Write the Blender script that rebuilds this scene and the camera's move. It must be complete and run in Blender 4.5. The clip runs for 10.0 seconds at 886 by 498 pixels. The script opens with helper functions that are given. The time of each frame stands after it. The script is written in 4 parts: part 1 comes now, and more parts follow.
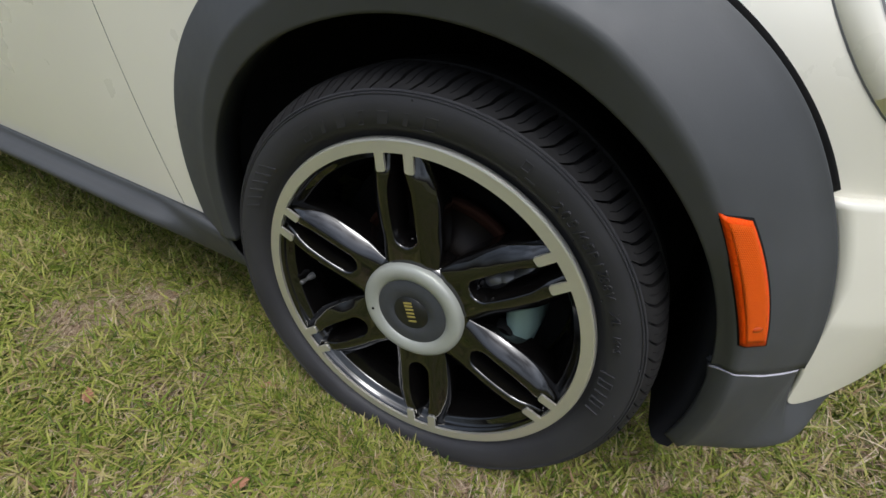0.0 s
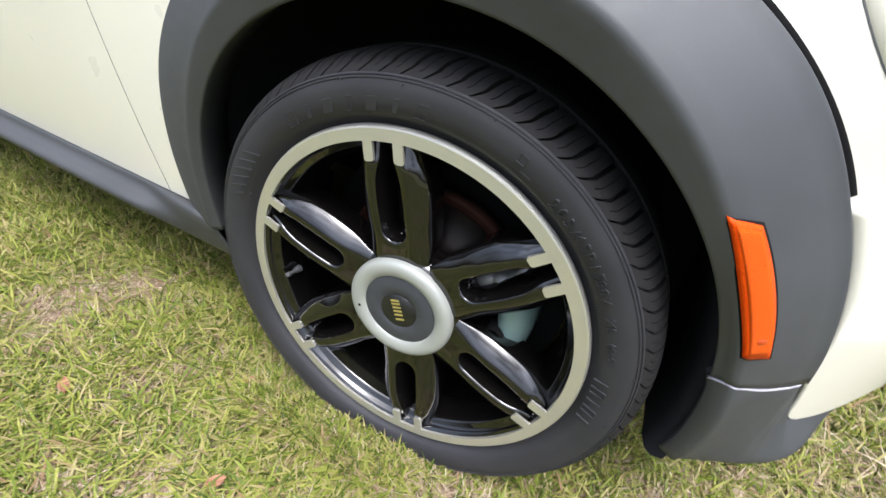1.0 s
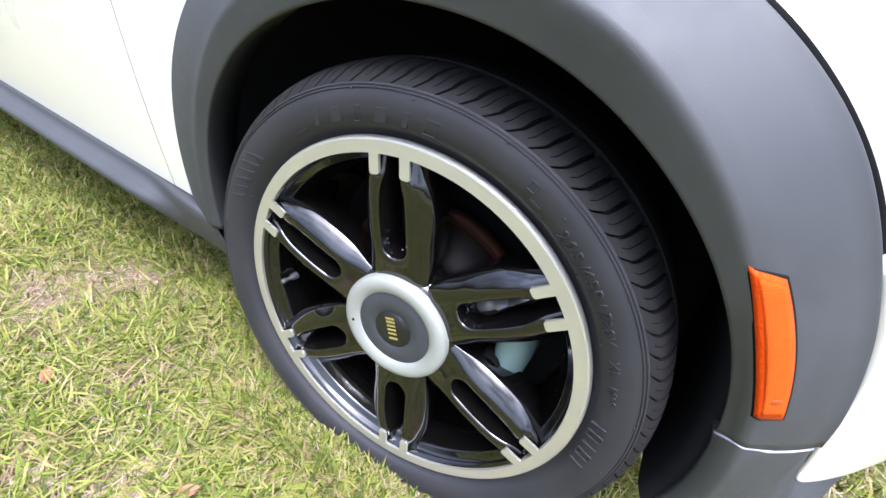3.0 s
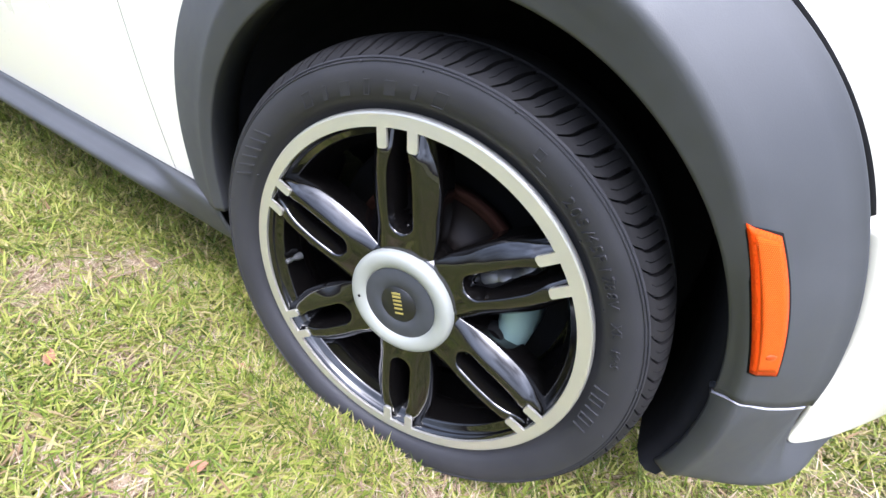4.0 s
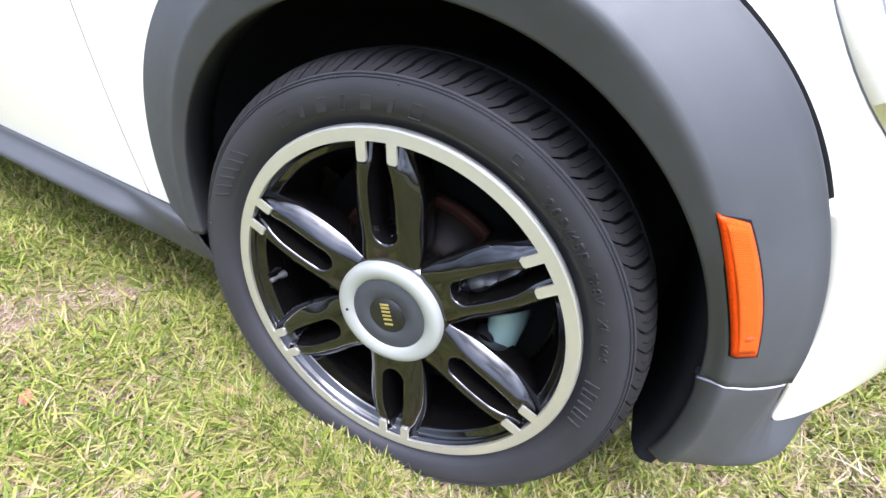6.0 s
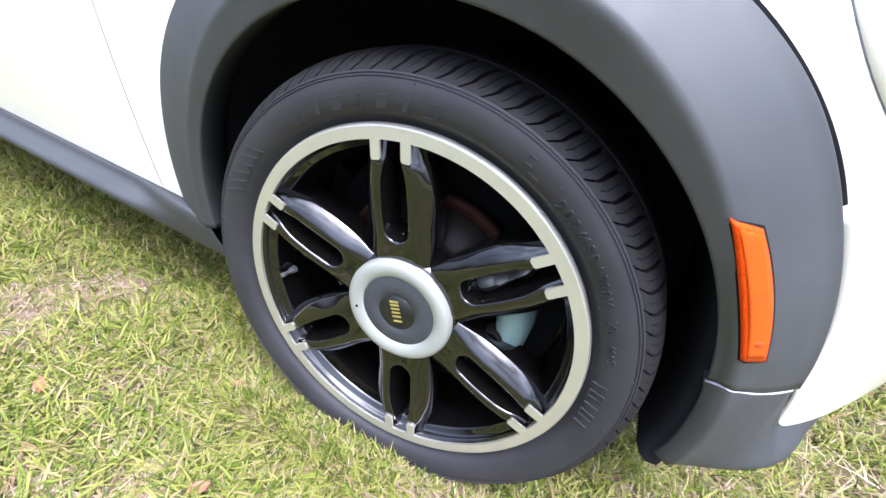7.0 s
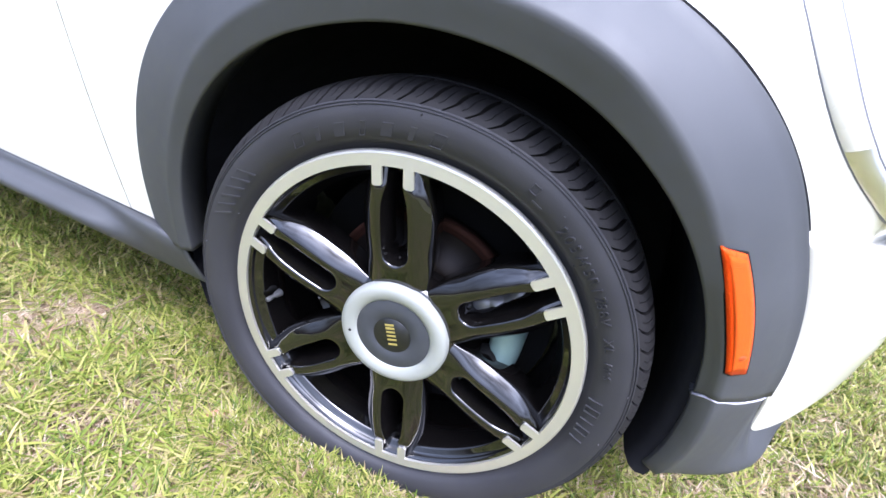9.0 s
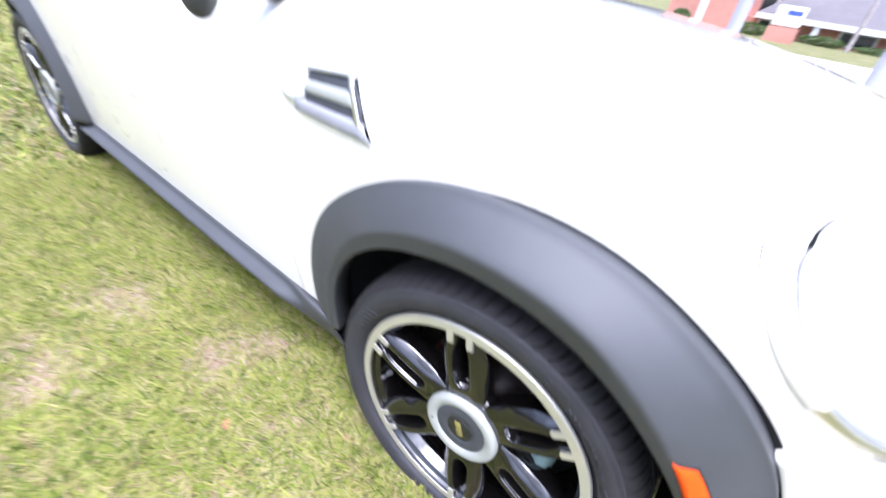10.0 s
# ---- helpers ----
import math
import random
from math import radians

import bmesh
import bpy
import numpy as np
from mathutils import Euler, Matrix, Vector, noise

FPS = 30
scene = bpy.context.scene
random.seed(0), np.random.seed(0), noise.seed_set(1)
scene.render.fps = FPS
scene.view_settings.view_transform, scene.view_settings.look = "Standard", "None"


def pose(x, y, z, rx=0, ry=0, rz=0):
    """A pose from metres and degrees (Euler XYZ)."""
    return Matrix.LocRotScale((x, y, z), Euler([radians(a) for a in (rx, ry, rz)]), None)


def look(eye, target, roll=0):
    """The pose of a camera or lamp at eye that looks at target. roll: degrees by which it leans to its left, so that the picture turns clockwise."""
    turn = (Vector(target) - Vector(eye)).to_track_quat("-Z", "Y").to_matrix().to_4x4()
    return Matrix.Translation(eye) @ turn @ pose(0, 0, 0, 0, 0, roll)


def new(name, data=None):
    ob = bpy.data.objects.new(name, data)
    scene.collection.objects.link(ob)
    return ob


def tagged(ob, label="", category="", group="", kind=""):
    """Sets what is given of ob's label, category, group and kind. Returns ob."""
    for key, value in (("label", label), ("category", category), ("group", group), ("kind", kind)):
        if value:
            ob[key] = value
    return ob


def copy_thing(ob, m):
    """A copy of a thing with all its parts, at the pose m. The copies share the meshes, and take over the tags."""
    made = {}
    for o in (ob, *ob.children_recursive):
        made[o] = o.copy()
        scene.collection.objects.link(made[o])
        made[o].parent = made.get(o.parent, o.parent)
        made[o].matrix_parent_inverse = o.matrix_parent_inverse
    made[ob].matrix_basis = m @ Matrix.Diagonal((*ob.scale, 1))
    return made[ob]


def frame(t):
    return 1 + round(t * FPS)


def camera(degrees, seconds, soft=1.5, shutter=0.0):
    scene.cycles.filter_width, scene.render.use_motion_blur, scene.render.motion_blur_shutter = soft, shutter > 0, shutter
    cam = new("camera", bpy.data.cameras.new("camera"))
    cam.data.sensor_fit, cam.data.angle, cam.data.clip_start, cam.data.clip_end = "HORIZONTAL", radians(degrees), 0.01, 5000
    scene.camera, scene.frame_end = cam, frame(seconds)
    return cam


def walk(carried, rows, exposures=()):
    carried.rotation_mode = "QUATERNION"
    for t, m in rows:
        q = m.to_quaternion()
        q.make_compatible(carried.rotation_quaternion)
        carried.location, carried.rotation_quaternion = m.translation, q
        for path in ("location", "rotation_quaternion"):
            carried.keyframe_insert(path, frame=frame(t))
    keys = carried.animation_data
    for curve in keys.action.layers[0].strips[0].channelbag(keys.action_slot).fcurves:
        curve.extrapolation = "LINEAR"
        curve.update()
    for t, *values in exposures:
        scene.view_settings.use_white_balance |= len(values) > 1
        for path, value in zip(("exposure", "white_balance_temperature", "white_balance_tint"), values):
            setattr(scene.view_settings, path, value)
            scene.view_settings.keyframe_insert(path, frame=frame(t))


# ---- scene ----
cam = camera(94.1, 10.0, soft=1.5, shutter=0.45)
# seconds, place, turn (Euler XYZ, degrees)
ROWS = [
    (0.0, 0.1908, -0.3714, 0.6799, 56.548, -6.454, 26.923),
    (0.5, 0.1912, -0.3660, 0.6754, 55.869, -5.771, 26.541),
    (1.0, 0.1927, -0.3474, 0.6678, 55.915, -8.044, 27.911),
    (1.5, 0.1797, -0.3225, 0.6662, 56.886, -10.712, 29.510),
    (2.0, 0.1707, -0.3181, 0.6655, 57.398, -11.359, 30.003),
    (2.5, 0.1819, -0.3189, 0.6696, 57.087, -11.607, 31.377),
    (4.0, 0.1875, -0.3527, 0.6493, 56.625, -11.767, 29.978),
    (4.5, 0.1880, -0.3611, 0.6393, 57.918, -12.349, 29.085),
    (5.0, 0.1934, -0.3505, 0.6502, 58.497, -9.144, 24.654),
    (5.5, 0.1924, -0.3489, 0.6515, 58.210, -9.197, 24.957),
    (6.0, 0.1862, -0.3589, 0.6512, 58.542, -9.856, 25.721),
    (7.5, 0.1725, -0.3658, 0.6546, 57.985, -10.771, 26.970),
    (8.0, 0.1439, -0.3711, 0.6582, 59.880, -11.402, 21.619),
    (8.5, 0.1244, -0.3852, 0.6502, 60.587, -11.320, 17.971),
    (9.0, 0.1363, -0.3857, 0.6576, 60.968, -12.964, 21.479),
    (9.5, 0.1697, -0.3697, 0.7285, 57.578, -12.675, 27.329),
    (9.8, 0.1776, -0.3915, 0.8364, 56.430, -9.520, 34.679),
    (10.0, 0.1767, -0.4021, 0.9814, 55.086, -7.392, 39.120),
]
# seconds, stops, white balance
EXPOSURES = [(0.0, -0.62, 6000, 8), (0.5, 0.15, 5980, 9), (1.0, 0.45, 5920, 11), (1.5, 0.65, 5720, 13), (2.5, 0.85, 5520, 15), (6.0, 0.97, 5510, 16.5),
             (9.0, 1.05, 5330, 20), (9.5, 1.12, 5280, 22), (10.0, 1.0, 5400, 19)]
walk(cam, [(t, pose(x, y, z, rx, ry, rz)) for t, x, y, z, rx, ry, rz in ROWS], EXPOSURES)

# ---- light: a bright overcast sky ----
world = bpy.data.worlds.new("sky")
scene.world = world
world.use_nodes = True
wn, wl = world.node_tree.nodes, world.node_tree.links
sky = wn.new("ShaderNodeTexSky")
sky.sky_type = "NISHITA"
sky.sun_disc = False
sky.sun_elevation, sky.sun_rotation = radians(68), radians(141)
sky.air_density, sky.dust_density, sky.ozone_density = 1.0, 5.0, 1.0
pale = wn.new("ShaderNodeHueSaturation")
pale.inputs["Saturation"].default_value = 0.55
wl.new(sky.outputs[0], pale.inputs["Color"])
where = wn.new("ShaderNodeTexCoord")
split = wn.new("ShaderNodeSeparateXYZ")
climb = wn.new("ShaderNodeMapRange")
climb.inputs["To Min"].default_value, climb.inputs["To Max"].default_value = 0.66, 2.38
veil = wn.new("ShaderNodeMix")
veil.data_type, veil.blend_type = "RGBA", "MULTIPLY"
veil.inputs["Factor"].default_value = 1.0
wl.new(where.outputs["Generated"], split.inputs[0])
wl.new(split.outputs["Z"], climb.inputs["Value"])
wl.new(pale.outputs[0], veil.inputs["A"])
wl.new(climb.outputs[0], veil.inputs["B"])
cloud = wn.new("ShaderNodeTexNoise")
cloud.inputs["Scale"].default_value, cloud.inputs["Detail"].default_value, cloud.inputs["Roughness"].default_value = 2.6, 5, 0.55
wl.new(where.outputs["Generated"], cloud.inputs["Vector"])
cover = wn.new("ShaderNodeMapRange")
cover.inputs["From Min"].default_value, cover.inputs["From Max"].default_value = 0.36, 0.64
cover.inputs["To Min"].default_value, cover.inputs["To Max"].default_value = 0.45, 1.60
wl.new(cloud.outputs["Fac"], cover.inputs["Value"])
drift = wn.new("ShaderNodeMix")
drift.data_type, drift.blend_type = "RGBA", "MULTIPLY"
drift.inputs["Factor"].default_value = 1.0
wl.new(veil.outputs["Result"], drift.inputs["A"])
wl.new(cover.outputs[0], drift.inputs["B"])
wl.new(drift.outputs["Result"], wn["Background"].inputs["Color"])
wn["Background"].inputs["Strength"].default_value = 0.15
sun = new("sun", bpy.data.lights.new("sun", "SUN"))
sun.data.energy, sun.data.angle, sun.data.color = 1.0, radians(18), (1.0, 0.97, 0.93)
sun.matrix_world = look((1.3, -1.6, 5.2), (0, 0, 0))


# ---- materials ----
def material(name, color, rough=0.5, metal=0.0, coat=0.0, vary=0.0, scale=30.0, bump=0.0, bump_scale=200.0, second=None,
             spec=0.5, stain=0.0, stain_scale=4.0):
    """Principled surface whose colour varies at two scales, with fine relief."""
    m = bpy.data.materials.new(name)
    m.use_nodes = True
    nt = m.node_tree
    b = nt.nodes["Principled BSDF"]
    b.inputs["Roughness"].default_value, b.inputs["Metallic"].default_value = rough, metal
    b.inputs["Coat Weight"].default_value, b.inputs["Specular IOR Level"].default_value = coat, spec
    b.inputs["Coat Roughness"].default_value = 0.04
    b.inputs["Base Color"].default_value = (*color, 1)
    co = nt.nodes.new("ShaderNodeTexCoord")
    if vary or second:
        n1, n2 = nt.nodes.new("ShaderNodeTexNoise"), nt.nodes.new("ShaderNodeTexNoise")
        n1.inputs["Scale"].default_value, n1.inputs["Detail"].default_value = scale, 6
        n2.inputs["Scale"].default_value, n2.inputs["Detail"].default_value = stain_scale, 4
        nt.links.new(co.outputs["Object"], n1.inputs["Vector"])
        nt.links.new(co.outputs["Object"], n2.inputs["Vector"])
        mix = nt.nodes.new("ShaderNodeMix")
        mix.data_type = "RGBA"
        other = second or [c * (1 - vary) for c in color]
        mix.inputs["A"].default_value, mix.inputs["B"].default_value = (*color, 1), (*other, 1)
        ramp = nt.nodes.new("ShaderNodeMapRange")
        ramp.inputs["From Min"].default_value, ramp.inputs["From Max"].default_value = 0.35, 0.7
        add = nt.nodes.new("ShaderNodeMath")
        add.operation = "MULTIPLY_ADD"
        add.inputs[1].default_value, add.inputs[2].default_value = 0.5, 0.0
        nt.links.new(n2.outputs["Fac"], add.inputs[0])
        half = nt.nodes.new("ShaderNodeMath")
        half.operation = "MULTIPLY_ADD"
        half.inputs[1].default_value = 0.5
        nt.links.new(n1.outputs["Fac"], half.inputs[0])
        nt.links.new(add.outputs[0], half.inputs[2])
        nt.links.new(half.outputs[0], ramp.inputs["Value"])
        nt.links.new(ramp.outputs[0], mix.inputs["Factor"])
        nt.links.new(mix.outputs["Result"], b.inputs["Base Color"])
        rr = nt.nodes.new("ShaderNodeMapRange")
        rr.inputs["To Min"].default_value, rr.inputs["To Max"].default_value = rough * 0.85, min(1, rough * 1.2)
        nt.links.new(n1.outputs["Fac"], rr.inputs["Value"])
        nt.links.new(rr.outputs[0], b.inputs["Roughness"])
    if bump:
        n3, bp = nt.nodes.new("ShaderNodeTexNoise"), nt.nodes.new("ShaderNodeBump")
        n3.inputs["Scale"].default_value, n3.inputs["Detail"].default_value = bump_scale, 3
        bp.inputs["Strength"].default_value, bp.inputs["Distance"].default_value = bump, 0.001
        nt.links.new(co.outputs["Object"], n3.inputs["Vector"])
        nt.links.new(n3.outputs["Fac"], bp.inputs["Height"])
        nt.links.new(bp.outputs[0], b.inputs["Normal"])
    return m


PAINT = material("cream_paint", (0.80, 0.765, 0.655), 0.28, coat=1.0, vary=0.03, scale=9)
PLASTIC = material("grained_plastic", (0.034, 0.0355, 0.0375), 0.60, bump=0.12, bump_scale=1100, second=(0.047, 0.049, 0.052), scale=60, stain_scale=7, spec=0.8)
LINER = material("wheel_house_liner", (0.016, 0.016, 0.019), 0.85, vary=0.3, bump=0.4, bump_scale=120, spec=0.12)
RUBBER = material("tyre_rubber", (0.0270, 0.0264, 0.0296), 0.56, bump=0.14, bump_scale=420, spec=0.34, second=(0.039, 0.0380, 0.0410), scale=14, stain_scale=9)
# darker copy of the tyre rubber: the arch's shade is put into its colour
TREAD = material("shaded_tread_rubber", (0.0175, 0.0165, 0.017), 0.70, bump=0.2, bump_scale=300, spec=0.22, second=(0.021, 0.0195, 0.0195), scale=22, stain_scale=12)
GLOSS = material("gloss_black_paint", (0.0045, 0.0040, 0.0038), 0.045, coat=0.0, vary=0.3, scale=20, bump=0.06, bump_scale=60, spec=1.0)
MACHINED = material("machined_alloy", (0.77, 0.742, 0.672), 0.42, metal=0.8, vary=0.12, scale=25, bump=0.08, bump_scale=700)
SATIN = material("satin_silver_paint", (0.40, 0.41, 0.37), 0.42, metal=0.25, vary=0.1, scale=40, bump=0.05, bump_scale=600)
CAPGREY = material("cap_grey_plastic", (0.05, 0.053, 0.06), 0.5, vary=0.2, scale=80)
BADGEBLACK = material("badge_black", (0.012, 0.012, 0.011), 0.35, vary=0.2)
GOLD = material("badge_gold", (0.62, 0.52, 0.16), 0.35, metal=0.6, vary=0.1)
EDGEGREY = material("pale_grey_plastic", (0.46, 0.45, 0.50), 0.45, vary=0.15, scale=60)
RUST = material("rusty_iron", (0.060, 0.025, 0.016), 0.9, spec=0.1, second=(0.025, 0.012, 0.009), scale=35, bump=0.4, bump_scale=150)
IRON = material("brake_iron", (0.30, 0.30, 0.32), 0.45, metal=0.8, vary=0.4, scale=30)
CALIPER = material("caliper_alloy", (0.23, 0.33, 0.315), 0.45, metal=0.3, vary=0.25, scale=25, bump=0.3, bump_scale=150)
CHROME = material("chrome", (0.90, 0.89, 0.88), 0.34, metal=1.0, vary=0.04)
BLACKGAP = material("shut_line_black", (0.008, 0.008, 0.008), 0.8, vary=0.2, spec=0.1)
GLASSDARK = material("tinted_glass", (0.02, 0.025, 0.025), 0.05, coat=1.0, vary=0.1)
LAMPSEAL = material("lamp_seal_grey", (0.15, 0.15, 0.15), 0.6, vary=0.2)
LAMPGLASS = material("headlamp_glass", (0.80, 0.81, 0.80), 0.08, coat=1.0, vary=0.05)


def amber():
    m = material("amber_lens", (0.80, 0.078, 0.001), 0.35, spec=0.12, coat=0.0, vary=0.12, scale=40)
    nt = m.node_tree
    b = nt.nodes["Principled BSDF"]
    b.inputs["Subsurface Weight"].default_value = 0.25
    b.inputs["Subsurface Radius"].default_value = (0.004, 0.0015, 0.0005)
    v, bp = nt.nodes.new("ShaderNodeTexVoronoi"), nt.nodes.new("ShaderNodeBump")
    v.inputs["Scale"].default_value = 420
    bp.inputs["Strength"].default_value, bp.inputs["Distance"].default_value = 0.5, 0.001
    co = nt.nodes.new("ShaderNodeTexCoord")
    nt.links.new(co.outputs["Object"], v.inputs["Vector"])
    nt.links.new(v.outputs["Distance"], bp.inputs["Height"])
    nt.links.new(bp.outputs[0], b.inputs["Normal"])
    return m


AMBER = amber()


def amber_grain():
    """Amber plastic with crossed ribs."""
    m = material("amber_reflector", (0.80, 0.115, 0.003), 0.4, spec=0.12)
    nt = m.node_tree
    b = nt.nodes["Principled BSDF"]
    co = nt.nodes.new("ShaderNodeTexCoord")
    waves = []
    for way in ("X", "Z"):
        wv = nt.nodes.new("ShaderNodeTexWave")
        wv.bands_direction, wv.inputs["Scale"].default_value = way, 210.0
        nt.links.new(co.outputs["Object"], wv.inputs["Vector"])
        waves.append(wv)
    mul, bp = nt.nodes.new("ShaderNodeMath"), nt.nodes.new("ShaderNodeBump")
    mul.operation = "MULTIPLY"
    nt.links.new(waves[0].outputs["Fac"], mul.inputs[0])
    nt.links.new(waves[1].outputs["Fac"], mul.inputs[1])
    bp.inputs["Strength"].default_value, bp.inputs["Distance"].default_value = 0.9, 0.0012
    nt.links.new(mul.outputs[0], bp.inputs["Height"])
    nt.links.new(bp.outputs[0], b.inputs["Normal"])
    mix = nt.nodes.new("ShaderNodeMix")
    mix.data_type = "RGBA"
    mix.inputs["A"].default_value, mix.inputs["B"].default_value = (0.70, 0.085, 0.001, 1), (0.95, 0.165, 0.003, 1)
    nt.links.new(mul.outputs[0], mix.inputs["Factor"])
    nt.links.new(mix.outputs["Result"], b.inputs["Base Color"])
    return m


AMBER_GRAIN = amber_grain()
AMBER_DEEP = material("amber_bulb", (0.50, 0.060, 0.002), 0.3, vary=0.3, scale=300)


def turf():
    m = bpy.data.materials.new("soil_and_thatch")
    m.use_nodes = True
    nt = m.node_tree
    b = nt.nodes["Principled BSDF"]
    b.inputs["Roughness"].default_value = 0.95
    co = nt.nodes.new("ShaderNodeTexCoord")
    big, small, fine = (nt.nodes.new("ShaderNodeTexNoise") for _ in range(3))
    for n, s in ((big, 1.6), (small, 14.0), (fine, 160.0)):
        n.inputs["Scale"].default_value, n.inputs["Detail"].default_value = s, 6
        nt.links.new(co.outputs["Object"], n.inputs["Vector"])
    ramp = nt.nodes.new("ShaderNodeValToRGB")
    e = ramp.color_ramp.elements
    e[0].position, e[0].color = 0.30, (0.05, 0.065, 0.016, 1)
    e[1].position, e[1].color = 0.72, (0.42, 0.31, 0.22, 1)
    mid = e.new(0.5)
    mid.color = (0.21, 0.215, 0.065, 1)
    mixn = nt.nodes.new("ShaderNodeMix")
    mixn.inputs["Factor"].default_value = 0.5
    nt.links.new(big.outputs["Fac"], mixn.inputs["A"])
    nt.links.new(small.outputs["Fac"], mixn.inputs["B"])
    nt.links.new(mixn.outputs["Result"], ramp.inputs["Fac"])
    grain = nt.nodes.new("ShaderNodeMix")
    grain.data_type, grain.blend_type = "RGBA", "MULTIPLY"
    grain.inputs["Factor"].default_value = 0.6
    nt.links.new(ramp.outputs["Color"], grain.inputs["A"])
    nt.links.new(fine.outputs["Color"], grain.inputs["B"])
    nt.links.new(grain.outputs["Result"], b.inputs["Base Color"])
    bp = nt.nodes.new("ShaderNodeBump")
    bp.inputs["Strength"].default_value, bp.inputs["Distance"].default_value = 0.8, 0.01
    nt.links.new(fine.outputs["Fac"], bp.inputs["Height"])
    nt.links.new(bp.outputs[0], b.inputs["Normal"])
    return m


def blades(name, stops, rough=0.55):
    """Grass colour, blade by blade."""
    m = bpy.data.materials.new(name)
    m.use_nodes = True
    nt = m.node_tree
    b = nt.nodes["Principled BSDF"]
    b.inputs["Roughness"].default_value = rough
    b.inputs["Specular IOR Level"].default_value = 0.3
    b.inputs["Subsurface Weight"].default_value = 0.0
    g = nt.nodes.new("ShaderNodeNewGeometry")
    ramp = nt.nodes.new("ShaderNodeValToRGB")
    e = ramp.color_ramp.elements
    while len(e) < len(stops):
        e.new(0.5)
    for el, (p, c) in zip(e, stops):
        el.position, el.color = p, (*c, 1)
    nt.links.new(g.outputs["Random Per Island"], ramp.inputs["Fac"])
    nt.links.new(ramp.outputs["Color"], b.inputs["Base Color"])
    tr = nt.nodes.new("ShaderNodeBsdfTranslucent")
    mx = nt.nodes.new("ShaderNodeMixShader")
    mx.inputs[0].default_value = 0.25
    nt.links.new(ramp.outputs["Color"], tr.inputs["Color"])
    nt.links.new(b.outputs[0], mx.inputs[1])
    nt.links.new(tr.outputs[0], mx.inputs[2])
    nt.links.new(mx.outputs[0], nt.nodes["Material Output"].inputs["Surface"])
    return m


TURF = turf()
BLADE = blades("grass_blade", [(0.0, (0.048, 0.075, 0.010)), (0.20, (0.138, 0.190, 0.022)), (0.46, (0.262, 0.304, 0.049)), (0.72, (0.388, 0.382, 0.090)), (0.93, (0.44, 0.36, 0.18)), (1.0, (0.28, 0.17, 0.09))])
STRAW = blades("dry_straw", [(0.0, (0.21, 0.130, 0.085)), (0.5, (0.42, 0.31, 0.21)), (1.0, (0.66, 0.55, 0.41))], 0.7)
LEAF = material("dead_leaf", (0.30, 0.13, 0.07), 0.8, second=(0.42, 0.24, 0.15), scale=60, bump=0.5, bump_scale=200)


# ---- mesh helpers ----
def link(name, bm, mat, parent=None, label="", smooth=True):
    me = bpy.data.meshes.new(name)
    bm.to_mesh(me)
    bm.free()
    me.materials.append(mat)
    if smooth:
        for p in me.polygons:
            p.use_smooth = True
    ob = new(name, me)
    if parent:
        ob.parent = parent
    if label:
        ob["label"] = label
    return ob


def part(name, bm, mat, parent, label="", smooth=True):
    return link(name, bm, mat, parent, label, smooth)


def grid(rows, closed_u=False, closed_v=False, keep=None):
    """A sheet through rows of points; keep(point) drops faces."""
    bm = bmesh.new()
    vs = [[bm.verts.new(p) for p in r] for r in rows]
    n, k = len(vs), len(vs[0])
    for i in range(n if closed_u else n - 1):
        for j in range(k if closed_v else k - 1):
            q = (vs[i][j], vs[(i + 1) % n][j], vs[(i + 1) % n][(j + 1) % k], vs[i][(j + 1) % k])
            if keep is None or keep(sum((v.co for v in q), Vector()) / 4):
                bm.faces.new(q)
    loose = [v for v in bm.verts if not v.link_faces]
    bmesh.ops.delete(bm, geom=loose, context="VERTS")
    return bm


def thick(ob, t, offset=-1.0):
    m = ob.modifiers.new("thickness", "SOLIDIFY")
    m.thickness, m.offset = t, offset
    return ob


def bevel(ob, w, seg=2, angle=35):
    m = ob.modifiers.new("edge", "BEVEL")
    m.width, m.segments, m.limit_method, m.angle_limit = w, seg, "ANGLE", radians(angle)
    return ob


def lathe(profile, n=96, a0=0.0, a1=360.0):
    """Profile of (radius, depth) turned round the wheel's axle (y)."""
    full = a1 - a0 >= 360
    rows = []
    for i in range(n if full else n + 1):
        a = radians(a0 + (a1 - a0) * i / n)
        rows.append([(r * math.cos(a), y, r * math.sin(a)) for r, y in profile])
    return grid(rows, closed_u=full)


def block(bm, cx, cy, cz, sx, sy, sz, m=None):
    r = bmesh.ops.create_cube(bm, size=1.0, matrix=(m or Matrix()) @ Matrix.Translation((cx, cy, cz)) @ Matrix.Diagonal((sx, sy, sz, 1)))
    return r["verts"]


def soft_interp(v, xs, ys, reach):
    """Table lookup with its corners rounded off."""
    return float(np.mean(np.interp(np.linspace(v - reach, v + reach, 15), xs, ys)))


# ---- ground ----
def ground_height(x, y):
    return 0.012 * noise.noise(Vector((x * 1.7, y * 1.7, 0.3))) + 0.006 * noise.noise(Vector((x * 6, y * 6, 4.0)))


def make_ground():
    near = [-5000, -1200, -300, -90, -40, -20, -10, -6, -4.6]
    xs = near + [-4 + 0.1 * i for i in range(61)] + [2.6, 4, 8, 16, 40, 90, 300, 1200, 5000]
    ys = near + [-3.6 + 0.1 * i for i in range(61)] + [3, 4.5, 8, 16, 25, 40, 90, 300, 1200, 5000]
    rows = [[(x, y, ground_height(x, y) if abs(x) < 4.1 and abs(y) < 4.1 else 0.0) for y in ys] for x in xs]
    return tagged(link("ground", grid(rows), TURF), "uneven lawn of thin grass over sandy soil", "lawn", kind="structure")


make_ground()


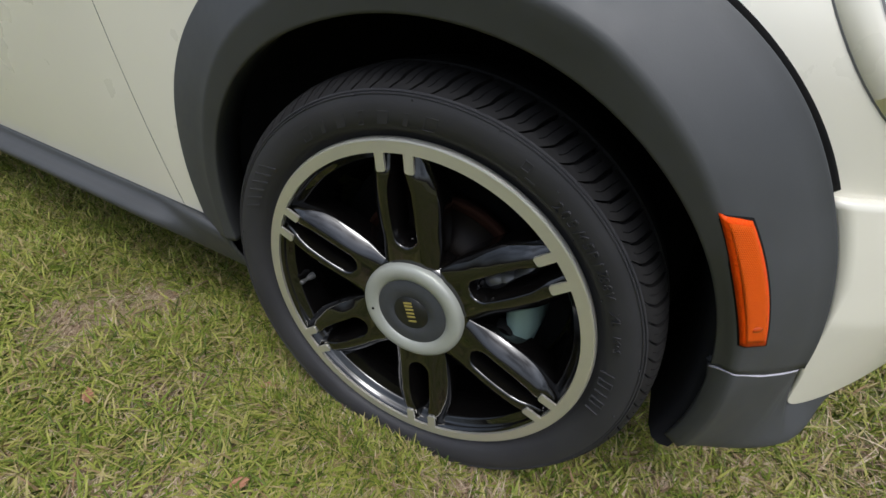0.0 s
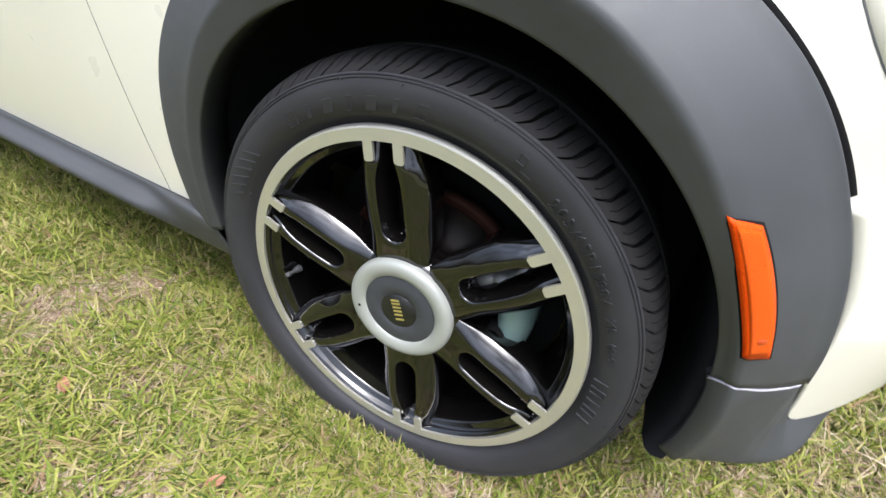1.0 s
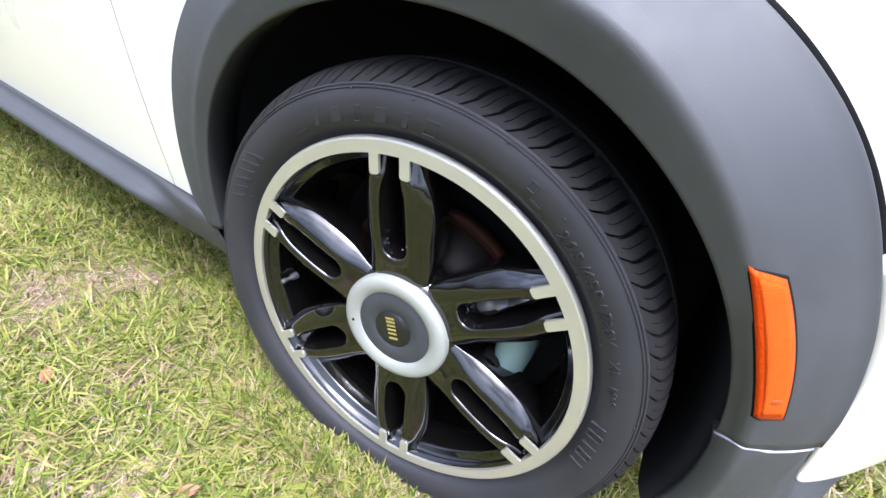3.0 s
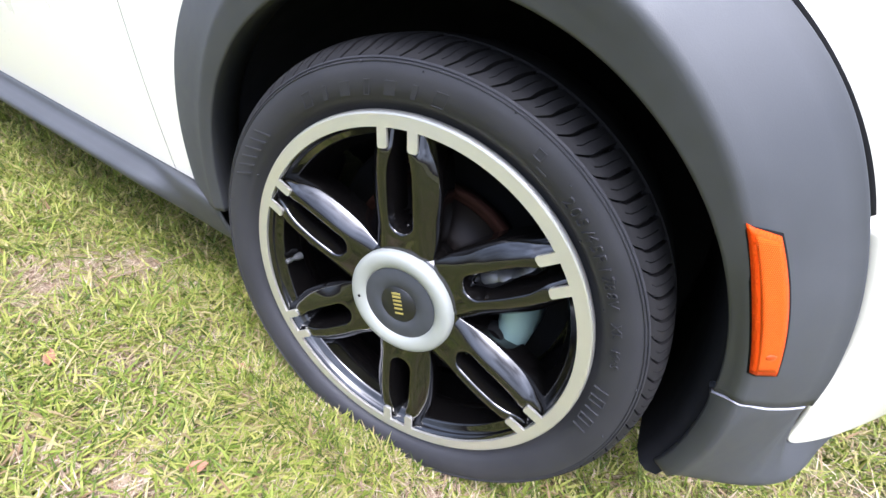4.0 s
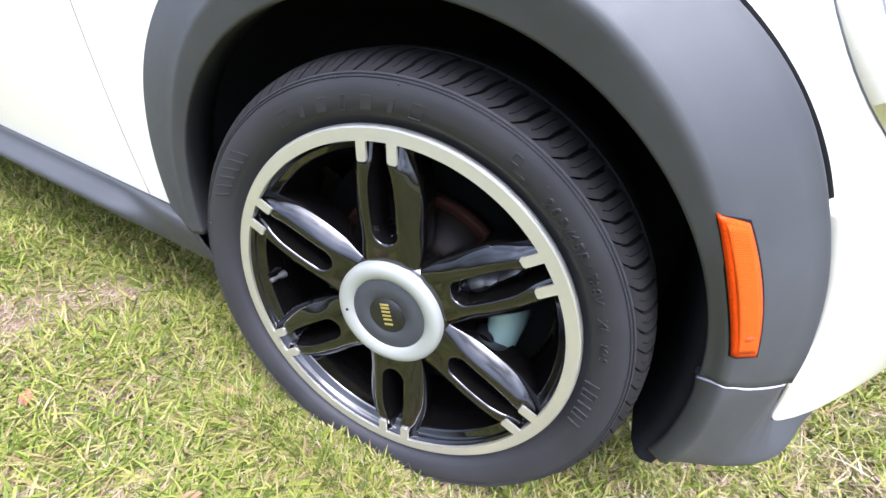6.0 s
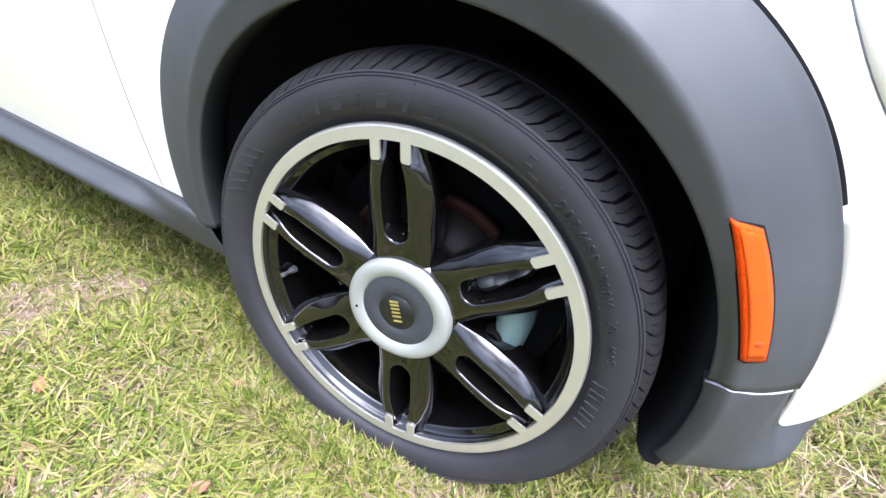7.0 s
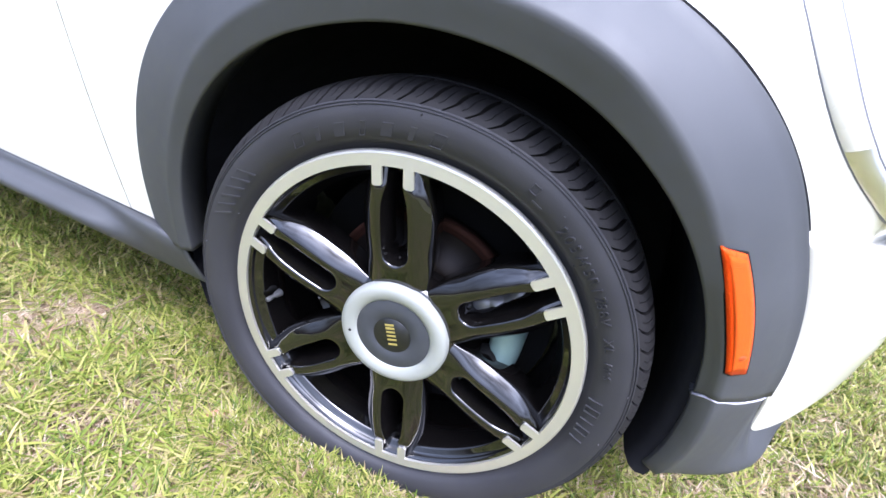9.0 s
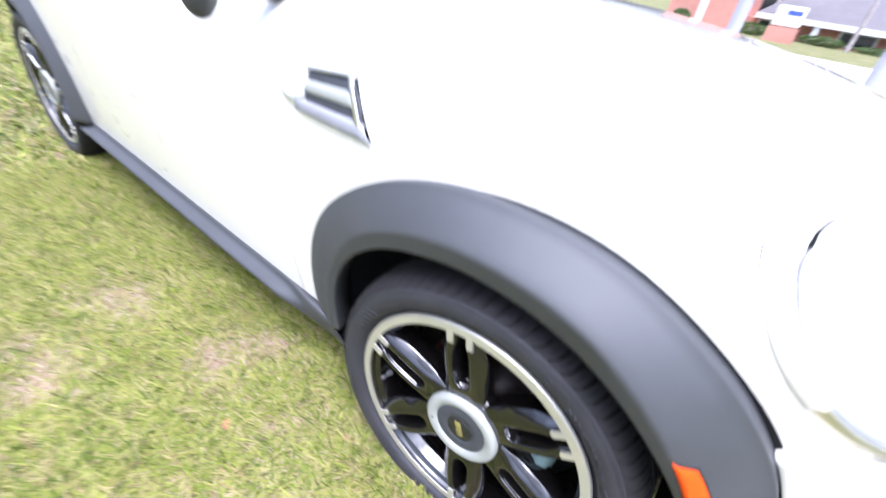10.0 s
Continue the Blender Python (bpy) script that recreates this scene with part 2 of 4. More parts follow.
def make_pavement():
    rows = [[(x, y, z) for y, z in ((1.74, -0.02), (1.74, 0.03), (1.77, 0.035), (10.0, 0.035), (17.4, 0.035), (17.43, 0.03), (17.43, -0.02))] for x in (-80, -20, -5, 0, 5, 20, 80)]
    return tagged(link("pavement", grid(rows), CONCRETE, smooth=False), "pale concrete lot beyond the car", "pavement", kind="structure")


CONCRETE = material("pale_concrete", (0.55, 0.54, 0.51), 0.85, vary=0.2, scale=3, bump=0.2, bump_scale=80, stain_scale=0.5)
make_pavement()


def make_grass(name, count, box, mat, tall, wide, lean, label, seed, patch=0.50, clear=None, dry=False, feather=0.0):
    """Bent tapering blades in one mesh, thinner on the bare patches."""
    rng = np.random.default_rng(seed)
    x0, y0, x1, y1 = box
    pts = []
    while len(pts) < count:
        x, y = rng.uniform(x0, x1), rng.uniform(y0, y1)
        d = noise.noise(Vector((x * 2.3, y * 2.3, 7.0))) + 0.6 * noise.noise(Vector((x * 9, y * 9, 2.0)))
        if dry and rng.random() > 0.26 - 0.32 * d:
            continue
        if not dry and d < -patch and rng.random() < 0.85:
            continue
        if clear and clear(x, y):
            continue
        if feather and rng.random() > min(x - x0, x1 - x, y - y0, y1 - y) / feather:
            continue
        pts.append((x, y, ground_height(x, y) - 0.004))
    base = np.array(pts)
    n = len(base)
    h = tall * rng.uniform(0.45, 1.25, n)
    w = wide * rng.uniform(0.6, 1.3, n)
    az = rng.uniform(0, 2 * np.pi, n)
    tw = az + np.pi / 2 + rng.normal(0, 0.5, n)
    ln = lean * rng.uniform(0.2, 1.6, n)
    side = np.stack([np.cos(tw), np.sin(tw), 0 * tw], 1) * (w / 2)[:, None]
    out = np.stack([np.cos(az), np.sin(az), 0 * az], 1)
    verts = np.empty((n, 7, 3))
    for k, (u, s) in enumerate(((0.0, 1.0), (0.4, 0.9), (0.75, 0.6))):
        c = base + out * (h * ln * u ** 1.7)[:, None]
        c[:, 2] += h * u * (1 - 0.28 * np.minimum(ln, 1.5) * u)
        verts[:, 2 * k] = c - side * s
        verts[:, 2 * k + 1] = c + side * s
    c = base + out * (h * ln)[:, None]
    c[:, 2] += h * (1 - 0.3 * np.minimum(ln, 1.6))
    verts[:, 6] = c
    i = np.arange(n)[:, None] * 7
    quads = np.concatenate([i + np.array([[0, 1, 3, 2]]), i + np.array([[2, 3, 5, 4]])]).tolist()
    tris = (i + np.array([[4, 5, 6]])).tolist()
    me = bpy.data.meshes.new(name)
    me.from_pydata(verts.reshape(-1, 3).tolist(), [], quads + tris)
    me.materials.append(mat)
    return tagged(new(name, me), label, "grass", kind="stuff")


# ---- the car: form of its body ----
YC, NOSE, TAIL, AXLE_Z, WHEELBASE = 0.84, 0.72, -3.00, 0.295, 2.335
XA, POW, ZB = 0.02, 2.4, 0.60


def section(x):
    """How square the body's cross-section is: boxier at the cowl, rounder at the nose."""
    u = min(1.0, max(0.0, (x + 0.25) / 0.45))
    return 4.6 - 1.6 * u * u * (3 - 2 * u)


def half_width(x):
    w = 0.812
    if x > XA:
        return w * max(0.0, 1 - ((x - XA) / (NOSE - XA)) ** POW) ** (1 / POW)
    if x < -2.25:
        return w * max(0.0, 1 - ((-2.25 - x) / (-2.25 - TAIL)) ** 3.2) ** (1 / 3.2)
    return w


def top(x):
    if x < -0.8:
        return 0.965
    return 0.60 + 0.365 * max(0.0, 1 - ((x + 0.8) / (NOSE + 0.001 + 0.8)) ** 2.3) ** (1 / 2.3)


def tuck(x, z):
    """The nose's corner draws in between bumper and headlamp."""
    k = float(np.interp(z, (0.42, 0.45, 0.48, 0.51, 0.535, 0.55, 0.565, 0.60), (0.0, 0.1, 0.2, 0.5, 1.2, 2.2, 2.6, 0.0)))
    return k * max(0.0, x - 0.38) ** 2


def side_y(x, z, push=0.0):
    """Outside of the body's near flank."""
    if z > ZB:
        s = max(0.0, 1 - min(1.0, (z - ZB) / (top(x) - ZB)) ** section(x)) ** (1 / section(x))
    else:
        s = 1 - 0.020 * ((ZB - z) / 0.33) ** 2
    return min(YC, YC - half_width(x) * s - push + (tuck(x, z) if z < ZB else 0.0))


def mirrored(p):
    return (p[0], 2 * YC - p[1], p[2])


car = tagged(new("car"), "cream-white compact hatchback with dark grey arch trims on grass", "car")
car.matrix_world = pose(0, 0, 0)


def away(x, z, r=0.415):
    return math.hypot(x, z - AXLE_Z) > r and math.hypot(x + WHEELBASE, z - AXLE_Z) > r


def both_sides(name, rows, mat, label="", t=0.004, keep=None):
    obs = []
    for flip in (False, True):
        pts = [[mirrored(p) for p in r] for r in rows] if flip else rows
        bm = grid(pts, keep=keep)
        bm.normal_update()
        out = sum(f.calc_area() * f.normal.y for f in bm.faces)
        if (out > 0) != flip:
            bmesh.ops.reverse_faces(bm, faces=bm.faces)
        ob = part(name, bm, mat, car, label)
        thick(ob, t, -1.0)
        if mat == PAINT and name != "front_bumper":
            ob.data.materials.append(BLACKGAP)
            ob.modifiers[0].material_offset_rim = 1
            ob.modifiers.new("crisp", "EDGE_SPLIT").split_angle = radians(50)
        obs.append(ob)
    return obs


def lin(a, b, n):
    return [a + (b - a) * i / (n - 1) for i in range(n)]


def seam_front(z):
    """The door's front edge, slanting back as it rises."""
    return -0.515 - 0.215 * (z - 0.28)


def scuttle_edge(z):
    """The bonnet's rear edge on the flank."""
    back = max(0.0, z - 0.80)
    return -0.246 - 0.36 * (z - 0.68) - 22.0 * back * back


GAP = 0.0007
ZS = lin(0.272, 0.90, 80)
# flank panel between door and front wheel
both_sides("front_side_panel", [[(x, side_y(x, z) + 0.0001, z) for x in lin(seam_front(z) + GAP, scuttle_edge(z) + 0.0012, 24)] for z in ZS],
           PAINT, "", keep=lambda c: away(c.x, c.z))
both_sides("door", [[(x, side_y(x, z), z) for x in lin(-1.70 - 0.1 * (z - 0.28), seam_front(z) - GAP, 40)] for z in ZS], PAINT)
both_sides("rear_side_panel", [[(x, side_y(x, z), z) for x in [-1.70 - 0.1 * (z - 0.28) - 2 * GAP + (TAIL + 1.70 + 0.1 * (z - 0.28)) * (1 - (1 - s) ** 2) for s in lin(0, 1, 46)]] for z in ZS],
           PAINT, "", keep=lambda c: away(c.x, c.z))


# bonnet, which wraps over the front wings down to the arches
def bonnet_rows():
    rows = []
    nx = 90
    low = lin(0.5556, ZB, 4)[:-1]
    ang = [math.asin(t ** 1.9) for t in lin(0, 1, 64)]
    ang += [math.pi - a for a in ang[-2::-1]]

    def rear(f):
        x = -0.3
        for _ in range(12):
            z = ZB + (top(x) - ZB) * max(0.0, math.sin(f)) ** (2 / section(x))
            x = 0.5 * x + 0.5 * max(-0.74, scuttle_edge(z))
        return x

    def station(s, xr):
        return xr + (NOSE - 0.0008 - xr) * (1 - (1 - s) ** 1.8)

    cols = [("low", z) for z in low] + [("arc", p) for p in ang] + [("far", z) for z in low[::-1]]
    for kind, v in cols:
        row = []
        for i in range(nx):
            s = i / (nx - 1)
            if kind == "arc":
                f = min(v, math.pi - v)
                x = station(s, rear(f))
                c, sn = math.cos(v), max(0.0, math.sin(f))
                y = YC - half_width(x) * math.copysign(abs(c) ** (2 / section(x)), c)
                row.append((x, y, ZB + (top(x) - ZB) * sn ** (2 / section(x))))
            else:
                x = station(s, scuttle_edge(v))
                y = side_y(x, v)
                row.append((x, y if kind == "low" else 2 * YC - y, v))
        rows.append(row)
    return rows


bm = grid(bonnet_rows(), keep=lambda c: math.hypot(c.x, c.z - AXLE_Z) > 0.43)
bm.normal_update()
if sum(f.calc_area() * f.normal.z for f in bm.faces) < 0:
    bmesh.ops.reverse_faces(bm, faces=bm.faces)
bonnet = thick(part("bonnet", bm, PAINT, car), 0.004, -1.0)
bonnet.modifiers.new("crisp", "EDGE_SPLIT").split_angle = radians(50)
# added black strip that stands for the dark gap between bonnet and arch trim
rows = []
for d in lin(36.0, 118.0, 80):
    a = radians(d)
    wide = float(np.interp(d, (36, 60, 85, 110, 118), (0.0080, 0.0075, 0.0045, 0.0025, 0.0005)))
    row = []
    for r, push in ((0.440, 0.0012), (0.4475, 0.0012), (0.4475 + wide * 0.6, 0.0012), (0.4475 + wide, 0.0010), (0.4478 + wide, -0.002)):
        x, z = r * math.cos(a), AXLE_Z + r * math.sin(a)
        row.append((x, side_y(x, z) - push, z))
    rows.append(row)
both_sides("arch_gap", rows, BLACKGAP, t=0.001)
# cowl below the windscreen
rows = [[(x, YC + 0.72 * t, 0.972 - 0.03 * t * t + dz) for t in lin(-1, 1, 25)] for x, dz in ((-0.735, -0.004), (-0.75, 0.0), (-0.79, 0.004), (-0.81, 0.012))]
part("cowl", grid(rows), PLASTIC, car)


# front bumper: runs down between arch trim and lower edge to a pointed horn
def plan(a, xa=XA, pw=POW):
    """Place on the nose's outline in plan, a from 0 (flank) to 90 (nose)."""
    s, c = math.sin(radians(a)), math.cos(radians(a))
    return xa + (NOSE - xa) * s ** (2 / pw), max(0.0, c) ** (2 / pw)


def swell(z):
    """The bumper stands out more than the bonnet above it."""
    u = min(1.0, max(0.0, (0.56 - z) / 0.13))
    u = 0.35 + 0.65 * u
    return XA + 0.06 * u, POW + 0.2 * u


def plan_angle(x, z=0.3):
    xa, pw = swell(z)
    return math.degrees(math.asin(((x - xa) / (NOSE - xa)) ** (pw / 2)))


def bumper_point(a, z, push=0.0):
    x, c = plan(a, *swell(z))
    s = 1 - 0.006 * ((ZB - z) / 0.33) ** 2
    return (x + push * math.sin(radians(a)), min(YC, YC - 0.812 * c * s - push * math.cos(radians(a)) + tuck(x, z)), z)


def bumper_y(x, z):
    return bumper_point(plan_angle(x, z), z)[1]


HORN_Z = (0.2972, 0.2980, 0.2990, 0.3002, 0.3015, 0.3030, 0.3050, 0.3075, 0.3105, 0.314, 0.318)
rows = []
for z in list(HORN_Z) + lin(0.323, 0.5545, 38):
    x0 = float(np.interp(z, (0.2972, 0.2980, 0.2990, 0.3015, 0.3050, 0.3100, 0.330, 0.352, 0.380), (0.4680, 0.4645, 0.4620, 0.4588, 0.4562, 0.4543, 0.4505, 0.4450, 0.4340)))
    if z > 0.38:
        x0 = math.sqrt((0.4423 + 0.0057 * min(1.0, (z - 0.38) / 0.06)) ** 2 - (z - AXLE_Z) ** 2)
    x1 = float(np.interp(z, (0.2972, 0.2980, 0.2990, 0.3025, 0.3125, 0.332, 0.358, 0.395), (0.4690, 0.4725, 0.4760, 0.4860, 0.5040, 0.526, 0.552, 0.598)))
    a0, a1 = plan_angle(x0, z), plan_angle(min(0.58, x1), z)
    if z > 0.44:
        a1 += (90 - a1) * min(1.0, (z - 0.44) / 0.035)
    rows.append([bumper_point(a, z, 0.003) for a in lin(a0, a1, 44)])
rows += [[(x - 0.3 * d, y + d, 0.5545 + 0.0012) for x, y, z in rows[-1]] for d in (0.003, 0.03)]
both_sides("front_bumper", rows, PAINT, t=0.005)

# dark inner shell, behind all panels
rows = []
for x in [TAIL + 0.03 + (NOSE - 0.06 - TAIL) * i / 90 for i in range(91)]:
    w, h = half_width(x) - 0.018 - 0.3 * max(0.0, x - 0.44), top(x) - 0.018
    row = [(x, YC - w, z) for z in (0.20, 0.4)]
    row += [(x, YC - w * math.copysign(abs(math.cos(p)) ** (2 / section(x)), math.cos(p)), ZB + (h - ZB) * max(0.0, math.sin(p)) ** (2 / section(x))) for p in lin(0, math.pi, 30)]
    row += [(x, YC + w, z) for z in (0.4, 0.20)]
    rows.append(row)
part("inner_shell", grid(rows, keep=lambda c: away(c.x, c.z, 0.465) or abs(c.y - YC) < 0.45), BLACKGAP, car)
rows = [[(x, y, 0.2) for y in lin(0.08, 2 * YC - 0.08, 5)] for x in lin(TAIL + 0.1, NOSE - 0.2, 12)]
part("floor_pan", grid(rows, keep=lambda c: not (abs(c.y - YC) > 0.45 and min(abs(c.x), abs(c.x + WHEELBASE)) < 0.4)), LINER, car)

# roof and windows
rows = []
for x, zt, wt in ((-0.78, 0.965, 0.70), (-0.95, 1.12, 0.66), (-1.15, 1.29, 0.62), (-1.32, 1.375, 0.60), (-1.9, 1.40, 0.60), (-2.6, 1.37, 0.58), (-2.85, 1.33, 0.56), (-2.95, 1.15, 0.60), (-3.02, 0.96, 0.62)):
    row = []
    for z, k in ((0.95, 0.0), (1.05, 0.28), (1.2, 0.6), (1.33, 0.9)):
        zz = min(z, zt - 0.012)
        row.append((x, YC - (0.745 - 0.13 * (zz - 0.95) / 0.42) + 0.0 * k, zz))
    row += [(x, YC - wt * 0.93, zt - 0.006), (x, YC - wt * 0.5, zt), (x, YC, zt + 0.005)]
    rows.append(row + [mirrored(p) for p in row[-2::-1]])
thick(part("roof", grid(rows, keep=lambda c: c.z > 1.345 or c.x > -0.70), PAINT, car), 0.004, 1.0)
thick(part("window_glass", grid(rows, keep=lambda c: c.z <= 1.345), GLASSDARK, car), 0.004, 1.0)


# ---- arch trims ----
ARCH_DEG = [-16, 15, 30, 40, 50, 70, 90, 110, 123, 135, 145, 155, 168, 180, 190]
ARCH_OUT = [0.442, 0.4425, 0.4455, 0.4460, 0.4496, 0.4492, 0.4470, 0.4545, 0.4615, 0.4720, 0.482, 0.482, 0.470, 0.458, 0.452]
CREASE_R = [0.364, 0.365, 0.3650, 0.3660, 0.3750, 0.3905, 0.3880, 0.3874, 0.3905, 0.3950, 0.3935, 0.3890, 0.3850, 0.3810, 0.3800]
CREASE_Y = [0.027, 0.018, 0.0045, -0.0065, -0.0190, -0.0310, -0.0320, -0.0265, -0.0195, -0.0125, -0.0063, -0.0003, 0.0085, 0.0177, 0.0222]
LIP_R = [0.345, 0.3481, 0.3483, 0.3498, 0.3524, 0.3555, 0.3544, 0.3553, 0.3608, 0.366, 0.3693, 0.3705, 0.3676, 0.3636, 0.3623]
PROUD = [0.014, 0.013, 0.016, 0.026, 0.026, 0.0200, 0.0195, 0.0180, 0.0120, 0.0075, 0.0055, 0.0055, 0.0055, 0.005, 0.004]
LIP_Y = [0.034, 0.0281, 0.0111, -0.0039, -0.0146, -0.0205, -0.0230, -0.0203, -0.0144, -0.0077, -0.0014, 0.0050, 0.0135, 0.0220, 0.0280]



def seam_z(x):
    """Height of the joint between arch trim and bumper lip."""
    return soft_interp(x, (0.32, 0.3365, 0.350, 0.3645, 0.383, 0.411, 0.4265, 0.45), (0.3690, 0.3769, 0.3866, 0.3853, 0.3796, 0.3753, 0.3745, 0.3745), 0.004)


def arch_profile(d):
    f = lambda table: soft_interp(d, ARCH_DEG, table, 5.0)
    ro, rc, yc, rl, yl, pr = f(ARCH_OUT), f(CREASE_R), f(CREASE_Y), f(LIP_R), f(LIP_Y), f(PROUD)
    a = radians(d)
    xb, zb = ro * math.cos(a), AXLE_Z + ro * math.sin(a)
    u = min(1.0, max(0.0, (d - 26) / 20))
    u = u * u * (3 - 2 * u)
    yb = side_y(xb, zb) * u + (bumper_y(xb, zb) * (1 - u) if u < 1 else 0.0)
    pts = [(ro + 0.0005, yb + 0.010), (ro, yb - pr + 0.0030), (ro - 0.0008, yb - pr + 0.0008), (ro - 0.003, yb - pr)]
    for u in (0.2, 0.4, 0.6, 0.8):
        bulge = 0.0015 * math.sin(math.pi * u)
        pts.append((ro - 0.003 + (rc + 0.006 - ro + 0.003) * u, yb - pr + (yc + 0.002 - yb + pr) * u - bulge))
    pts += [(rc + 0.006, yc + 0.0018), (rc + 0.0025, yc + 0.0002), (rc - 0.001, yc), (rc - 0.0045, yc + 0.0006), ((rc + rl) / 2, (yc + yl) / 2), (rl + 0.003, yl - 0.0006), (rl + 0.0008, yl), (rl, yl + 0.002), (rl + 0.003, yl + 0.014), (rl + 0.02, yl + 0.06)]
    return pts


def arch_rows(d0, d1, n):
    """Trim from the level seam at its front foot round to the sill."""
    rows = []
    for d in lin(d0, d1, n):
        back = max(0.0, (34.0 - d) / (34.0 - d0)) ** 2
        row = []
        for r, y in arch_profile(d):
            foot = math.degrees(math.asin((seam_z(r * 0.973) - AXLE_Z) / r))
            a = radians(d + (foot - d0) * back)
            row.append((r * math.cos(a), y, AXLE_Z + r * math.sin(a)))
        rows.append(row)
    return rows


both_sides("front_arch_trim", arch_rows(13.8, 185.6, 150), PLASTIC, t=0.003)
rows = []
for d in lin(-6, 184, 90):
    a = radians(d)
    rows.append([(-WHEELBASE - 0.02 - r * math.cos(a), y + 0.016 + 0.09 * max(0.0, math.cos(a)) ** 1.5, AXLE_Z + r * math.sin(a)) for r, y in arch_profile(max(60, min(118, d)))])
both_sides("rear_arch_trim", rows[::-1], PLASTIC, t=0.003)

# dark lower lip of the bumper: a bowl running on from the arch trim, turning in under the bumper's horn
LIP_TOP_X = (0.3535, 0.372, 0.392, 0.417, 0.437, 0.447, 0.456, 0.468, 0.490, 0.512, 0.530)
LIP_LOW = ((0.3595, 0.0290, 0.2445), (0.375, 0.0395, 0.2420), (0.393, 0.050, 0.2400), (0.42, 0.064, 0.2385), (0.442, 0.076, 0.2390), (0.465, 0.090, 0.2420),
           (0.482, 0.103, 0.2475), (0.494, 0.116, 0.2560), (0.502, 0.132, 0.2690), (0.506, 0.150, 0.2860), (0.507, 0.170, 0.3020))
TRIM_FOOT = arch_profile(13.8)[3:15][::-1]


def lip_top(x):
    """Upper edge: along the trim's foot, then hidden behind the horn."""
    z = seam_z(x) - 0.0012 if x < 0.437 else float(np.interp(x, (0.437, 0.447, 0.455, 0.462, 0.468, 0.486, 0.504, 0.530), (0.3733, 0.340, 0.306, 0.301, 0.3000, 0.3050, 0.315, 0.341)))
    trim_y = float(np.interp(math.hypot(x, z - AXLE_Z), [r for r, y in TRIM_FOOT], [y for r, y in TRIM_FOOT]))
    back = min(1.0, max(0.0, (x - 0.428) / 0.014))
    return Vector((x, trim_y + (max(trim_y, bumper_y(x, z) + 0.001) - trim_y) * back, z))


def lip_point(s, v):
    steps = list(range(len(LIP_TOP_X)))
    u = lip_top(soft_interp(s, steps, LIP_TOP_X, 0.5))
    low = Vector([soft_interp(s, steps, [p[k] for p in LIP_LOW], 0.6) for k in range(3)])
    w = v ** float(np.interp(s, (0, 3, 6, 10), (2.6, 2.2, 1.7, 1.3)))
    p = Vector((u.x + (low.x - u.x) * v, u.y + (low.y - u.y) * w, u.z + (low.z - u.z) * v))
    p.y -= 0.002 * math.sin(math.pi * v) * min(1.0, s / 5)
    p.x += (math.sqrt(0.364 ** 2 - (p.z - AXLE_Z) ** 2) - 0.3535 - 0.006 * v) * max(0.0, 1 - s / 4) ** 1.5
    return p


rows = []
for v, inward, drop in ((0.0, 0.007, 0.0), (0.0, 0.0012, 0.0), (0.004, 0.0003, 0.0), (0.012, 0.0, 0.0), (0.08, 0, 0), (0.18, 0, 0), (0.3, 0, 0), (0.42, 0, 0), (0.54, 0, 0), (0.66, 0, 0), (0.76, 0, 0), (0.85, 0, 0),
                        (0.92, 0.0006, 0), (0.97, 0.002, 0), (1.0, 0.0045, 0.0005), (1.0, 0.009, 0.0012), (1.0, 0.022, 0.0005)):
    first = lip_point(0, v)
    row = []
    for part_in, y in ((-0.1, 0.080), (0.86, 0.042), (1.0, 0.0315), (0.95, 0.0288), (0.5, 0.0226), (0.22, 0.0192)):
        x = first.x + (math.sqrt(0.3478 ** 2 - (first.z - AXLE_Z) ** 2) - first.x) * part_in
        z = first.z if v > 0.2 else first.z + (seam_z(x) - seam_z(first.x)) * (1 - v / 0.2)
        row.append((x, y + (first.y - 0.0185) * 0.6 + (inward if y < 0.04 else 0.0), z - drop))
    for s in lin(0, 10, 41):
        x, y, z = lip_point(s, v)
        row.append((x, y + inward, z - drop))
    rows.append(row)
both_sides("bumper_lip", rows, PLASTIC, t=0.003)
# thin pale grey strip along the lip's upper edge in the joint
edge = []
for lift, out in ((-0.0004, 0.0009), (0.0009, 0.0009), (0.0009, -0.004)):
    edge.append([(x, y - out, z + lift) for x, y, z in rows[2][3:25]])
both_sides("lip_edge", edge, EDGEGREY, "thin pale strip along the top of the plastic lip", t=0.0006)

